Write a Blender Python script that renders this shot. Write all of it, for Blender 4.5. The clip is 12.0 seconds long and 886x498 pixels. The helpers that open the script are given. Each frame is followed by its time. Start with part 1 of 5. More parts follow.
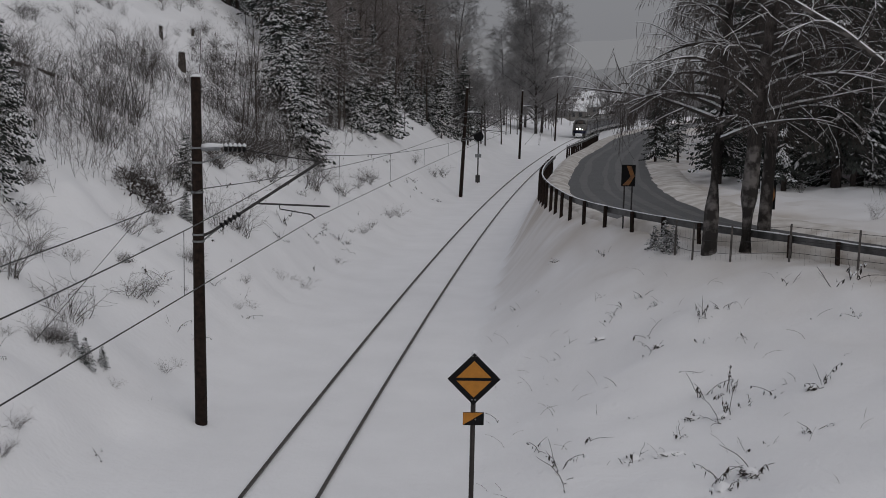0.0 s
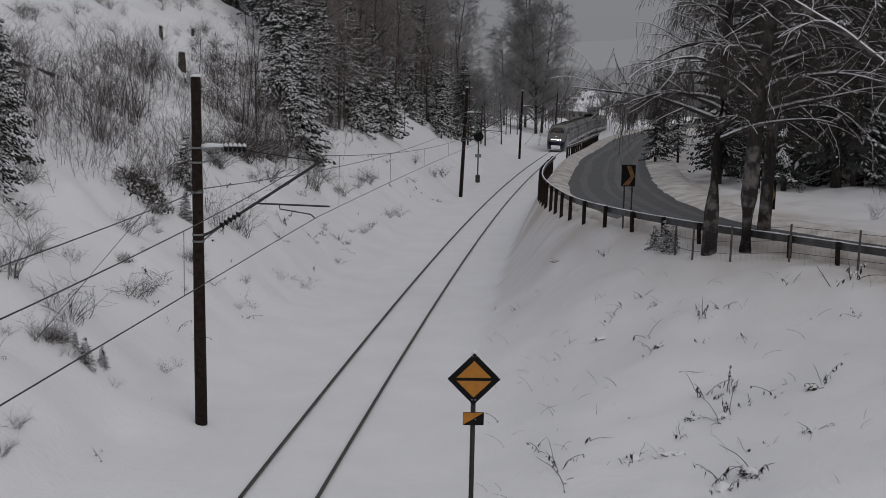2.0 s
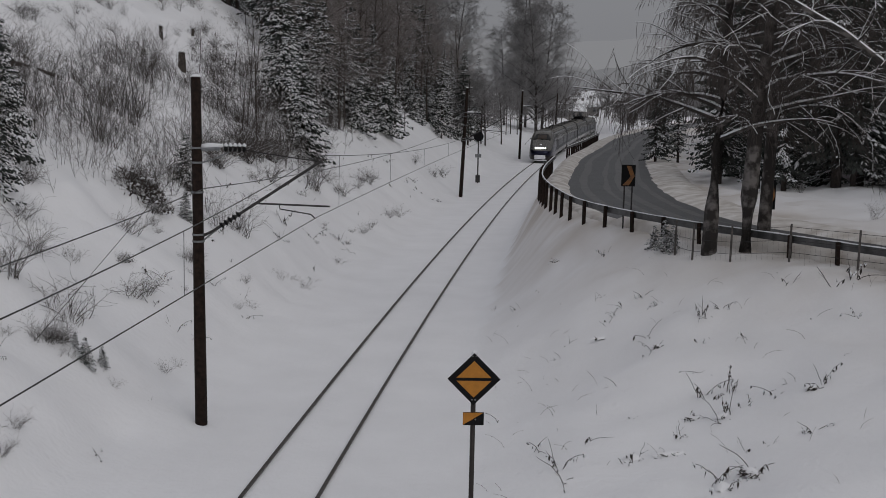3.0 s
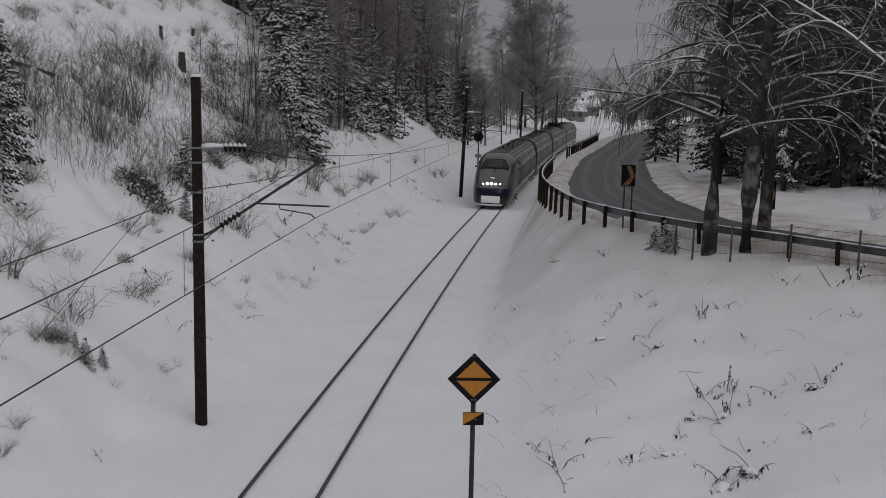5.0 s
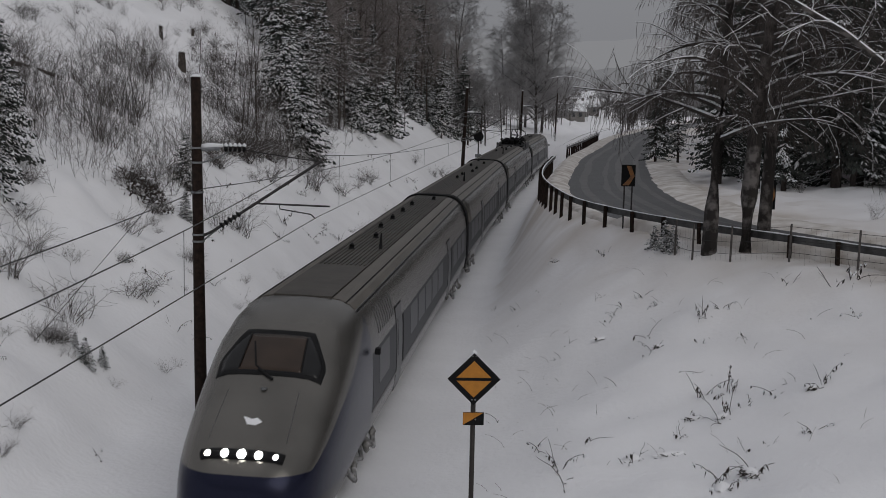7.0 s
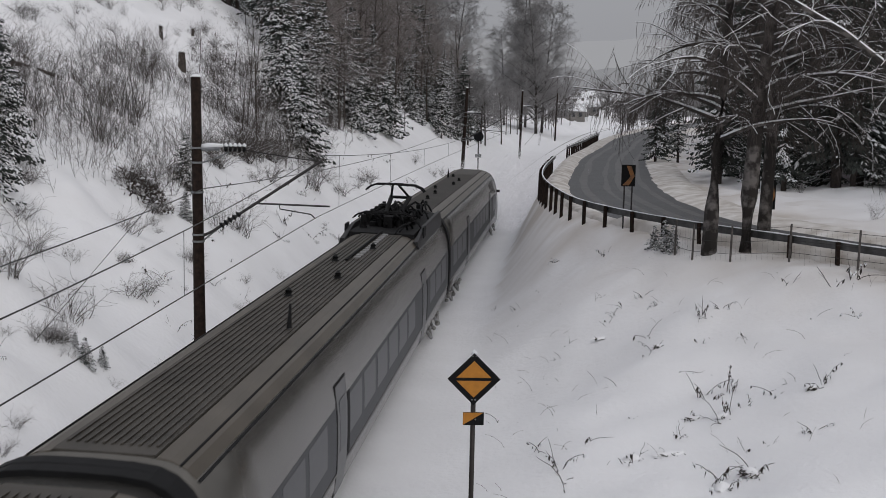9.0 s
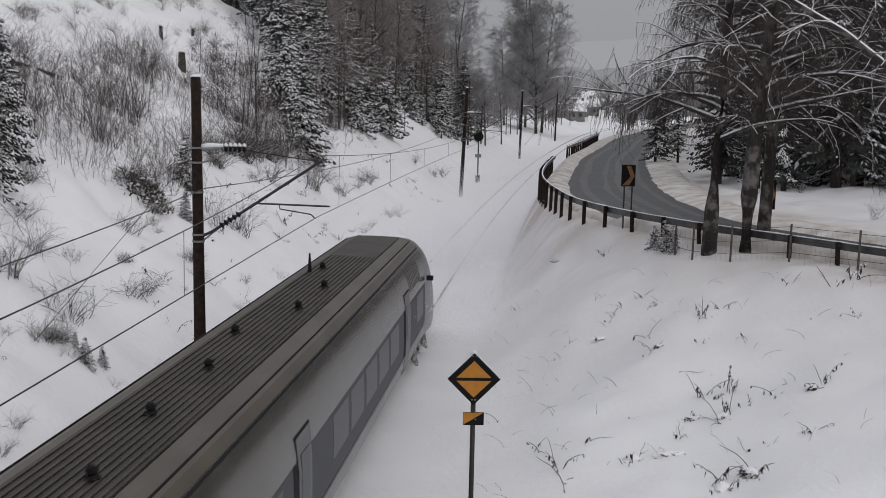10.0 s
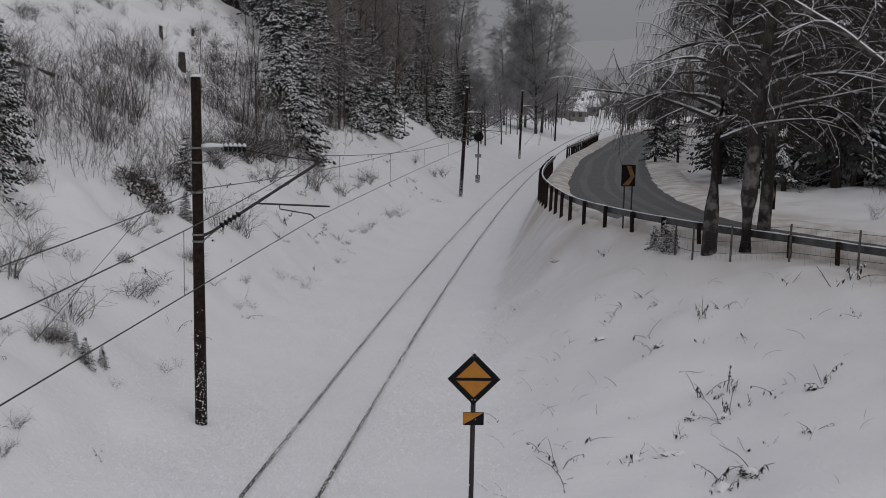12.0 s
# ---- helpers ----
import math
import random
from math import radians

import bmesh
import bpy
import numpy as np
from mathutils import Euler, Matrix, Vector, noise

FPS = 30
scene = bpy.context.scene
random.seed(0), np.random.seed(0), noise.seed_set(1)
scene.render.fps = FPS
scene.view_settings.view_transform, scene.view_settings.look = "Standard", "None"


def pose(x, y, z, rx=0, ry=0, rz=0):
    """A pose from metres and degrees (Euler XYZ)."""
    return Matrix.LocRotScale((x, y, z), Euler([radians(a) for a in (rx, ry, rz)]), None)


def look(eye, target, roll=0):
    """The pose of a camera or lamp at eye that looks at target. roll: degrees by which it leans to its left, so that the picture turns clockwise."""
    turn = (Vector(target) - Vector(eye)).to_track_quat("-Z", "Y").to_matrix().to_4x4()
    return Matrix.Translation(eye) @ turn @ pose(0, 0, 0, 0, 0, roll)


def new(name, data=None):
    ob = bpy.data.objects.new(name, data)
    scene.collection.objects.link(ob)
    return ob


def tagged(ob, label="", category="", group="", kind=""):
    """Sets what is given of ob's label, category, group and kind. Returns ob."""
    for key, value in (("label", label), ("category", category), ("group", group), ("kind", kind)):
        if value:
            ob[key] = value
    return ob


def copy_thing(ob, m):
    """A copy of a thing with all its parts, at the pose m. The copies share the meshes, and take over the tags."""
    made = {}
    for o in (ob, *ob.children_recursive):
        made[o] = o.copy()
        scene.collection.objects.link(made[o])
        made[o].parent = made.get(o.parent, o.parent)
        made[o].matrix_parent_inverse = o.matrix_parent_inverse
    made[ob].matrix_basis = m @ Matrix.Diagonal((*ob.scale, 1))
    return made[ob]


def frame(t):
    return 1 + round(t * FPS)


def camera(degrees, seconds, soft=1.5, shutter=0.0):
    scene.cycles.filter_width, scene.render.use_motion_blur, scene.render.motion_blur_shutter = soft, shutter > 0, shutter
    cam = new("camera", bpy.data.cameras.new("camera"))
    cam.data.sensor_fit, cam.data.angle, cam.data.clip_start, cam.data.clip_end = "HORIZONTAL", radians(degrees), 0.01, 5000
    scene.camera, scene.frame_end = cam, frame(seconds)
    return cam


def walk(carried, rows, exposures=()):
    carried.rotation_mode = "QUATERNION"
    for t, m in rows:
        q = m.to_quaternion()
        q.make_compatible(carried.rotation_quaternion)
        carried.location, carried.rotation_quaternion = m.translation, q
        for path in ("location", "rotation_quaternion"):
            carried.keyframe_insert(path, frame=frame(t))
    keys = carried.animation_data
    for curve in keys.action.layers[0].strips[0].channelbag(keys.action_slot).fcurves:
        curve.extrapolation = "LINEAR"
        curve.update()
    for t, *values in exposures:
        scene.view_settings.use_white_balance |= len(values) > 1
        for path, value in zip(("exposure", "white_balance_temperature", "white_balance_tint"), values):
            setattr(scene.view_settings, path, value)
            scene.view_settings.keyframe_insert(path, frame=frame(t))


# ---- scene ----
cam = camera(40.95, 12.0, soft=0.85, shutter=0.08)
EYE = (0.0, 0.0, 7.99)
TILT = 7.467
_view = look(EYE, (0.0, 100.0, 7.99 - 100.0 * math.tan(radians(TILT))), 1.2)
walk(cam, [(0.0, _view), (12.0, _view)], exposures=[(0.0, 0.0), (6.0, 0.0), (7.0, 0.02), (8.8, 0.55), (9.5, 0.62), (10.4, 0.5), (11.0, 0.2), (12.0, 0.06)])

# ---- world: overcast winter sky, brighter overhead ----
world = bpy.data.worlds.new("world")
scene.world = world
world.use_nodes = True
_wt = world.node_tree
_wt.nodes.clear()
_out = _wt.nodes.new("ShaderNodeOutputWorld")
_bg = _wt.nodes.new("ShaderNodeBackground")
_sky = _wt.nodes.new("ShaderNodeTexSky")
_sky.sky_type = "NISHITA"
_sky.sun_disc = False
_sky.sun_elevation = radians(24)
_sky.sun_rotation = radians(150)
_sky.dust_density = 6.0
_sky.ozone_density = 2.0
_tc = _wt.nodes.new("ShaderNodeTexCoord")
_sep = _wt.nodes.new("ShaderNodeSeparateXYZ")
_ramp = _wt.nodes.new("ShaderNodeValToRGB")
_ramp.color_ramp.elements[0].position = 0.0
_ramp.color_ramp.elements[0].color = (3.35, 3.4, 3.64, 1)
_ramp.color_ramp.elements[1].position = 1.0
_ramp.color_ramp.elements[1].color = (7.5, 7.55, 7.95, 1)
_e = _ramp.color_ramp.elements.new(0.12)
_e.color = (3.75, 3.8, 4.05, 1)
_mix = _wt.nodes.new("ShaderNodeMixRGB")
_mix.inputs[0].default_value = 0.93
_wt.links.new(_tc.outputs["Generated"], _sep.inputs[0])
_wt.links.new(_sep.outputs["Z"], _ramp.inputs[0])
_wt.links.new(_sky.outputs[0], _mix.inputs[1])
_wt.links.new(_ramp.outputs[0], _mix.inputs[2])
_wt.links.new(_mix.outputs[0], _bg.inputs[0])
_bg.inputs[1].default_value = 0.062
_wt.links.new(_bg.outputs[0], _out.inputs[0])

_sun = bpy.data.lights.new("sun", "SUN")
_sun.energy = 0.5
_sun.angle = radians(40)
_sun.color = (1.0, 0.98, 0.95)
sun = new("sun", _sun)
sun.matrix_world = look((20, -34, 30), (0, 0, 0))


# ---- materials ----
def material(name, color, rough=0.7, metal=0.0, vary=0.15, scale=4.0, bump=0.2, bump_scale=30.0, second=None, spec=0.5, isl=False):
    m = bpy.data.materials.new(name)
    m.use_nodes = True
    nt = m.node_tree
    b = nt.nodes["Principled BSDF"]
    b.inputs["Roughness"].default_value = rough
    b.inputs["Metallic"].default_value = metal
    b.inputs["Specular IOR Level"].default_value = spec
    tc = nt.nodes.new("ShaderNodeTexCoord")
    n1 = nt.nodes.new("ShaderNodeTexNoise")
    n1.inputs["Scale"].default_value = scale
    n1.inputs["Detail"].default_value = 6
    n2 = nt.nodes.new("ShaderNodeTexNoise")
    n2.inputs["Scale"].default_value = bump_scale
    n2.inputs["Detail"].default_value = 4
    nt.links.new(tc.outputs["Object"], n1.inputs["Vector"])
    nt.links.new(tc.outputs["Object"], n2.inputs["Vector"])
    r = nt.nodes.new("ShaderNodeValToRGB")
    c2 = second or tuple(max(0.0, c * (1 - 2 * vary)) for c in color)
    r.color_ramp.elements[0].position = 0.3
    r.color_ramp.elements[1].position = 0.7
    r.color_ramp.elements[0].color = (*c2, 1)
    r.color_ramp.elements[1].color = (*color, 1)
    nt.links.new(n1.outputs["Fac"], r.inputs[0])
    nt.links.new(r.outputs[0], b.inputs["Base Color"])
    if bump:
        bp = nt.nodes.new("ShaderNodeBump")
        bp.inputs["Strength"].default_value = bump
        bp.inputs["Distance"].default_value = 0.02
        nt.links.new(n2.outputs["Fac"], bp.inputs["Height"])
        nt.links.new(bp.outputs[0], b.inputs["Normal"])
    return m


def glow(name, color, strength):
    m = bpy.data.materials.new(name)
    m.use_nodes = True
    b = m.node_tree.nodes["Principled BSDF"]
    b.inputs["Base Color"].default_value = (*color, 1)
    b.inputs["Emission Color"].default_value = (*color, 1)
    b.inputs["Emission Strength"].default_value = strength
    return m


SNOW = material("snow", (0.86, 0.86, 0.885), 0.85, vary=0.03, scale=0.5, bump=0.55, bump_scale=7.0, spec=0.2)
SNOW.node_tree.nodes["Bump"].inputs["Distance"].default_value = 0.05
_nt = SNOW.node_tree
_grit = _nt.nodes.new("ShaderNodeAttribute")
_grit.attribute_name = "grit"
_gm = _nt.nodes.new("ShaderNodeMixRGB")
_gm.inputs[2].default_value = (0.42, 0.365, 0.315, 1)
_nt.links.new(_grit.outputs["Fac"], _gm.inputs[0])
_nt.links.new(_nt.nodes["Color Ramp"].outputs[0], _gm.inputs[1])
_nt.links.new(_gm.outputs[0], _nt.nodes["Principled BSDF"].inputs["Base Color"])
SNOW_TREE = material("tree_snow", (0.84, 0.85, 0.88), 0.85, vary=0.05, scale=3.0, bump=0.3, spec=0.2)
DIRTY_SNOW = material("gritty_snow", (0.70, 0.68, 0.665), 0.85, scale=1.1, bump=0.6, bump_scale=9.0, second=(0.40, 0.36, 0.325), spec=0.2)
ASPHALT = material("asphalt", (0.06, 0.06, 0.064), 0.55, vary=0.2, scale=0.8, bump=0.3, bump_scale=60)
RAIL = material("rail_steel", (0.10, 0.085, 0.075), 0.45, 0.7, vary=0.3, scale=6)
TAR_WOOD = material("tarred_wood", (0.028, 0.017, 0.013), 0.85, vary=0.35, scale=9, spec=0.2, bump=0.5, bump_scale=40)
STEEL = material("galvanised_steel", (0.28, 0.29, 0.30), 0.5, 0.8, vary=0.2, scale=8)
DARK_STEEL = material("weathered_steel", (0.06, 0.055, 0.055), 0.6, 0.4, vary=0.25, scale=8)
WIRE = material("wire", (0.05, 0.05, 0.05), 0.5, 0.5, vary=0.2)
NEEDLE = material("spruce_needles", (0.052, 0.062, 0.054), 0.8, vary=0.3, scale=3, bump=0.4)
BARK = material("bark", (0.075, 0.06, 0.052), 0.9, vary=0.3, scale=10, bump=0.8, bump_scale=30)
BIRCH = material("birch_bark", (0.17, 0.155, 0.148), 0.9, vary=0.4, scale=2.2, bump=0.8, bump_scale=18, second=(0.026, 0.022, 0.02))
BIRCH.node_tree.nodes["Color Ramp"].color_ramp.elements[0].position = 0.49
BIRCH.node_tree.nodes["Color Ramp"].color_ramp.elements[1].position = 0.62
BRUSH = material("brush_twigs", (0.09, 0.077, 0.07), 0.85, vary=0.25, scale=2, bump=0)
TWIG = material("twigs", (0.072, 0.059, 0.054), 0.85, vary=0.25, scale=6, bump=0)
# rime grey for the wood's twigs, lightened further to stand for distance haze
WOOD_TWIG = material("rime_and_haze_twigs", (0.30, 0.268, 0.258), 0.85, vary=0.3, scale=0.5, bump=0)
FROST_TWIG = material("frosted_twigs", (0.28, 0.272, 0.275), 0.85, vary=0.2, scale=0.6, bump=0)
YELLOW = material("sign_yellow", (0.47, 0.185, 0.013), 0.5, vary=0.1, scale=12, bump=0.05)
BLACK = material("black_paint", (0.011, 0.011, 0.012), 0.7, spec=0.12, vary=0.2, scale=10, bump=0.05)


# ---- mesh helpers ----
def link_mesh(name, verts, faces, mat, parent=None, label="", smooth=False):
    me = bpy.data.meshes.new(name)
    me.from_pydata([tuple(v) for v in verts], [], [tuple(f) for f in faces])
    me.materials.append(mat)
    if smooth:
        me.polygons.foreach_set("use_smooth", [True] * len(me.polygons))
    me.update()
    ob = new(name, me)
    if parent is not None:
        ob.parent = parent
    if label:
        ob["label"] = label
    return ob


class Shape:
    """Gathers vertices and faces of one part."""

    def __init__(self):
        self.v, self.f = [], []

    def add(self, verts, faces):
        o = len(self.v)
        self.v += [tuple(p) for p in verts]
        self.f += [tuple(i + o for i in f) for f in faces]

    def box(self, a, b, m=None):
        (x0, y0, z0), (x1, y1, z1) = a, b
        p = [Vector(q) for q in ((x0, y0, z0), (x1, y0, z0), (x1, y1, z0), (x0, y1, z0), (x0, y0, z1), (x1, y0, z1), (x1, y1, z1), (x0, y1, z1))]
        if m is not None:
            p = [m @ q for q in p]
        self.add(p, [(0, 3, 2, 1), (4, 5, 6, 7), (0, 1, 5, 4), (1, 2, 6, 5), (2, 3, 7, 6), (3, 0, 4, 7)])
        return self

    def tube(self, pts, radii, sides=6, cap=True):
        pts = [Vector(p) for p in pts]
        if not hasattr(radii, "__len__"):
            radii = [radii] * len(pts)
        rings = []
        up = Vector((0, 0, 1))
        for i, p in enumerate(pts):
            d = (pts[min(i + 1, len(pts) - 1)] - pts[max(i - 1, 0)])
            d = d.normalized() if d.length > 1e-9 else Vector((0, 0, 1))
            a = d.cross(up)
            if a.length < 0.05:
                a = d.cross(Vector((1, 0, 0)))
            a.normalize()
            b = a.cross(d)
            rings.append([p + (a * math.cos(2 * math.pi * k / sides) + b * math.sin(2 * math.pi * k / sides)) * radii[i] for k in range(sides)])
        verts = [q for r in rings for q in r]
        faces = []
        for i in range(len(rings) - 1):
            for k in range(sides):
                k2 = (k + 1) % sides
                faces.append((i * sides + k, i * sides + k2, (i + 1) * sides + k2, (i + 1) * sides + k))
        if cap:
            faces.append(tuple(range(sides - 1, -1, -1)))
            faces.append(tuple((len(rings) - 1) * sides + k for k in range(sides)))
        self.add(verts, faces)
        return self

    def loft(self, rings, close=True, cap0=False, cap1=False):
        n = len(rings[0])
        verts = [q for r in rings for q in r]
        faces = []
        for i in range(len(rings) - 1):
            for k in range(n if close else n - 1):
                k2 = (k + 1) % n
                faces.append((i * n + k, i * n + k2, (i + 1) * n + k2, (i + 1) * n + k))
        if cap0:
            faces.append(tuple(range(n - 1, -1, -1)))
        if cap1:
            faces.append(tuple((len(rings) - 1) * n + k for k in range(n)))
        self.add(verts, faces)
        return self

    def part(self, name, mat, parent=None, label="", smooth=False):
        return link_mesh(name, self.v, self.f, mat, parent, label, smooth)


def thing(name, m, label, category, group="", kind=""):
    e = new(name)
    e.matrix_basis = m
    return tagged(e, label, category, group, kind)


# ---- the railway line: centre line by distance along it; 0 lies 20 m ahead of the viewpoint ----
_S0, _S1 = -420, 520
_ks = np.arange(_S0, _S1 + 1.0)
_kap = np.where(_ks < 0, 0.0, np.where(_ks < 120, 0.0005, np.where(_ks < 215, 0.0003, 0.001)))
_th = np.concatenate([[0], np.cumsum(_kap[:-1])])
_th = _th - _th[-_S0] + 0.08953
_tx = np.concatenate([[0], np.cumsum(np.sin(_th[:-1]))])
_ty = np.concatenate([[0], np.cumsum(np.cos(_th[:-1]))])
_tx, _ty = _tx - _tx[-_S0] - 3.3913, _ty - _ty[-_S0] + 20.0


def line_at(s, n=0.0):
    """Place and heading of the line at s, n metres to its right."""
    x, y, a = (float(np.interp(s, _ks, q)) for q in (_tx, _ty, _th))
    return x + n * math.cos(a), y - n * math.sin(a), a


def smooth_path(pts, step=0.5):
    out = []
    p = [np.array(q, float) for q in pts]
    p = [2 * p[0] - p[1]] + p + [2 * p[-1] - p[-2]]
    for i in range(1, len(p) - 2):
        k = max(2, int(np.linalg.norm(p[i + 1] - p[i]) / step))
        for j in range(k):
            u = j / k
            out.append(0.5 * (2 * p[i] + (p[i + 1] - p[i - 1]) * u + (2 * p[i - 1] - 5 * p[i] + 4 * p[i + 1] - p[i + 2]) * u * u + (3 * p[i] - p[i - 1] - 3 * p[i + 1] + p[i + 2]) * u ** 3))
    out.append(p[-2])
    return np.array(out)


ROAD = smooth_path([(70, -60), (40, -12), (29, 11), (20.3, 25.8), (14.2, 35.4), (11.1, 40.2), (9.2, 45.2), (8.7, 51), (8.75, 58), (9.5, 66), (10.9, 76), (13, 90), (16.6, 108), (22, 135), (31, 170), (43, 210), (64, 265), (95, 330)])
ROAD_Z = 3.35


def nearest(px, py, lx, ly):
    """Signed side distance (right +) and index of the nearest vertex of a line, for arrays of places."""
    dx, dy = np.gradient(lx), np.gradient(ly)
    ln = np.hypot(dx, dy)
    dx, dy = dx / ln, dy / ln
    n = np.empty(len(px))
    idx = np.empty(len(px), int)
    for a in range(0, len(px), 4000):
        q = slice(a, a + 4000)
        d2 = (px[q, None] - lx) ** 2 + (py[q, None] - ly) ** 2
        i = d2.argmin(1)
        along = (px[q] - lx[i]) * dx[i] + (py[q] - ly[i]) * dy[i]
        side = (px[q] - lx[i]) * dy[i] - (py[q] - ly[i]) * dx[i]
        far = np.abs(along) > 1.2
        n[q] = np.where(far, np.sign(side) * np.sqrt(d2[np.arange(len(i)), i]), side)
        idx[q] = i
    return n, idx


def ease(x):
    x = np.clip(x, 0, 1)
    return x * x * (3 - 2 * x)


def ground_z(px, py):
    px, py = np.atleast_1d(np.asarray(px, float)), np.atleast_1d(np.asarray(py, float))
    n, _ = nearest(px, py, _tx, _ty)
    r, _ = nearest(px, py, ROAD[:, 0], ROAD[:, 1])
    u = -n
    fade = 1 - 0.62 * ease((py - 112) / 48) - 0.1 * ease((py - 170) / 60)
    left = 0.8 * np.clip(u - 4.6, 0, 6) + 0.62 * np.clip(u - 10.6, 0, 22) + 0.25 * np.clip(u - 32.6, 0, 120)
    left = left + 0.35 * ease((u - 2.8) / 2.2)
    left = left * fade
    d_road = np.where(r < 0, np.abs(r) - 3.6, np.abs(r) - 3.7)
    a, b = np.clip(n - 2.5, 0, None), np.clip(d_road, 0, None)
    w = a / (a + b + 1e-6)
    near = ease((46 - py) / 8)
    bank = (ROAD_Z + 0.12) * (0.33 * w + 0.67 * ease(w / (1 - 0.14 * near))) + 0.22 * near * np.exp(-((w - 0.86) / 0.1) ** 2)
    beyond = ROAD_Z + 0.12 + 0.05 * np.clip(r - 4.5, 0, 60) + 0.02 * np.clip(r - 60, 0, 300)
    right = np.where(r < 0, bank, beyond)
    z = np.where(n < 0, left, right)
    z = z - 0.07
    # the road's own strip lies lower than its banks of ploughed snow
    z = np.where((r > -3.25) & (r < 3.6), ROAD_Z - 0.12, z)
    return z, n, r


def ground_full(px, py):
    """Height of the snow with all its lumps."""
    z, n, r = ground_z(px, py)
    px, py = np.atleast_1d(np.asarray(px, float)), np.atleast_1d(np.asarray(py, float))
    rough = np.array([noise.fractal((x * 0.28, y * 0.28, 1.7), 1.0, 2.0, 4) for x, y in zip(px, py)])
    lump = np.array([noise.noise((x * 0.9, y * 0.9, 5.1)) for x, y in zip(px, py)])
    fine = np.array([noise.noise((x * 2.1, y * 2.1, 8.4)) + 0.6 * noise.noise((x * 0.45, y * 1.3, 2.2)) for x, y in zip(px, py)])
    calm = np.clip((np.abs(n) - 2.6) / 3, 0, 1) * np.clip((np.abs(r) - 3.8) / 2, 0, 1)
    steep = np.clip((-n - 6) / 3, 0, 1)
    wild = np.where(n < -4, 1.0, 0.6)
    return z + calm * wild * (0.42 * rough + (0.17 + 0.22 * steep) * lump + (0.09 + 0.11 * steep) * fine) + 0.012 * rough, n, r


def z_at(x, y):
    return float(ground_full([x], [y])[0][0])


# ---- ground ----
def steps(marks):
    out = [marks[0][0]]
    for (a, d0), (b, d1) in zip(marks[:-1], marks[1:]):
        k = max(1, int(round((b - a) / ((d0 + d1) / 2))))
        w = np.cumsum(np.linspace(d0, d1, k))
        out += list(a + (b - a) * w / w[-1])
    return np.array(out)


def build_ground():
    xs = steps([(-1500, 300), (-300, 60), (-60, 3), (-22, 0.45), (18, 0.4), (34, 1.0), (60, 3), (300, 60), (1500, 300)])
    ys = steps([(-900, 200), (-100, 30), (6, 2), (14, 0.4), (62, 0.5), (130, 1.2), (260, 4), (600, 60), (3000, 500)])
    gx, gy = np.meshgrid(xs, ys)
    px, py = gx.ravel(), gy.ravel()
    z, n, r = ground_full(px, py)
    nx = len(xs)
    ny = len(ys)
    i = np.arange(nx * ny).reshape(ny, nx)
    f = np.stack([i[:-1, :-1], i[:-1, 1:], i[1:, 1:], i[1:, :-1]], -1).reshape(-1, 4)
    ob = link_mesh("ground", np.c_[px, py, z].tolist(), f.tolist(), SNOW, None, "", True)
    # grit and salt thrown from the road
    spray = np.where(r < 0, np.exp(-np.clip(-r - 3.6, 0, 50) / 2.8), np.exp(-np.clip(r - 3.6, 0, 50) / 3.4)) * (np.abs(n) > 3)
    patch = np.array([0.68 + 0.6 * noise.noise((x * 0.35, y * 0.35, 11.0)) + 0.35 * noise.noise((x * 1.3, y * 1.3, 4.0)) for x, y in zip(px, py)])
    att = ob.data.attributes.new("grit", "FLOAT", "POINT")
    att.data.foreach_set("value", np.clip(spray * patch, 0, 0.85).astype(np.float32))
    tagged(ob, "snow-covered ground with a cutting slope and a road bank", "ground", kind="structure")


build_ground()


def build_road():
    dx, dy = np.gradient(ROAD[:, 0]), np.gradient(ROAD[:, 1])
    ln = np.hypot(dx, dy)
    rx, ry = dy / ln, -dx / ln
    v, f = [], []
    cols = (-3.15, -1.6, 0.0, 1.6, 3.15)
    for i in range(len(ROAD)):
        for k, c in enumerate(cols):
            v.append((ROAD[i, 0] + rx[i] * c, ROAD[i, 1] + ry[i] * c, ROAD_Z - 0.008 * abs(c)))
    for i in range(len(ROAD) - 1):
        for k in range(len(cols) - 1):
            a = i * len(cols) + k
            f.append((a, a + 1, a + 1 + len(cols), a + len(cols)))
    ob = link_mesh("road", v, f, ASPHALT)
    tagged(ob, "wet dark asphalt road with ploughed snowy edges", "road", kind="structure")
    for name, c0, c1 in (("road_edge_1", -3.7, -2.45), ("road_edge_2", 2.0, 4.4)):
        v, f = [], []
        for i in range(len(ROAD)):
            for u, h in ((0, -0.02), (0.25, 0.10), (0.6, 0.2), (0.85, 0.14), (1, -0.1)):
                c = c0 + (c1 - c0) * u
                if c0 < 0:
                    c = c1 + (c0 - c1) * u
                wob = 0.12 * noise.noise((i * 0.2, c0, 2.0)) if u < 0.5 else 0
                tall = 1.0 + (1.1 if c0 < 0 and ROAD[i, 1] < 44 else 0.0)
                v.append((ROAD[i, 0] + rx[i] * (c + wob), ROAD[i, 1] + ry[i] * (c + wob), ROAD_Z + (h * tall if h > 0 else h * 3) + 0.05 * noise.noise((i * 0.25, u * 3, c0))))
        for i in range(len(ROAD) - 1):
            for k in range(4):
                a = i * 5 + k
                f.append((a, a + 1, a + 6, a + 5))
        ob = link_mesh(name, v, f, DIRTY_SNOW, None, "", True)
        tagged(ob, "low dirty bank of ploughed snow along the road", "snow bank", kind="structure")


build_road()


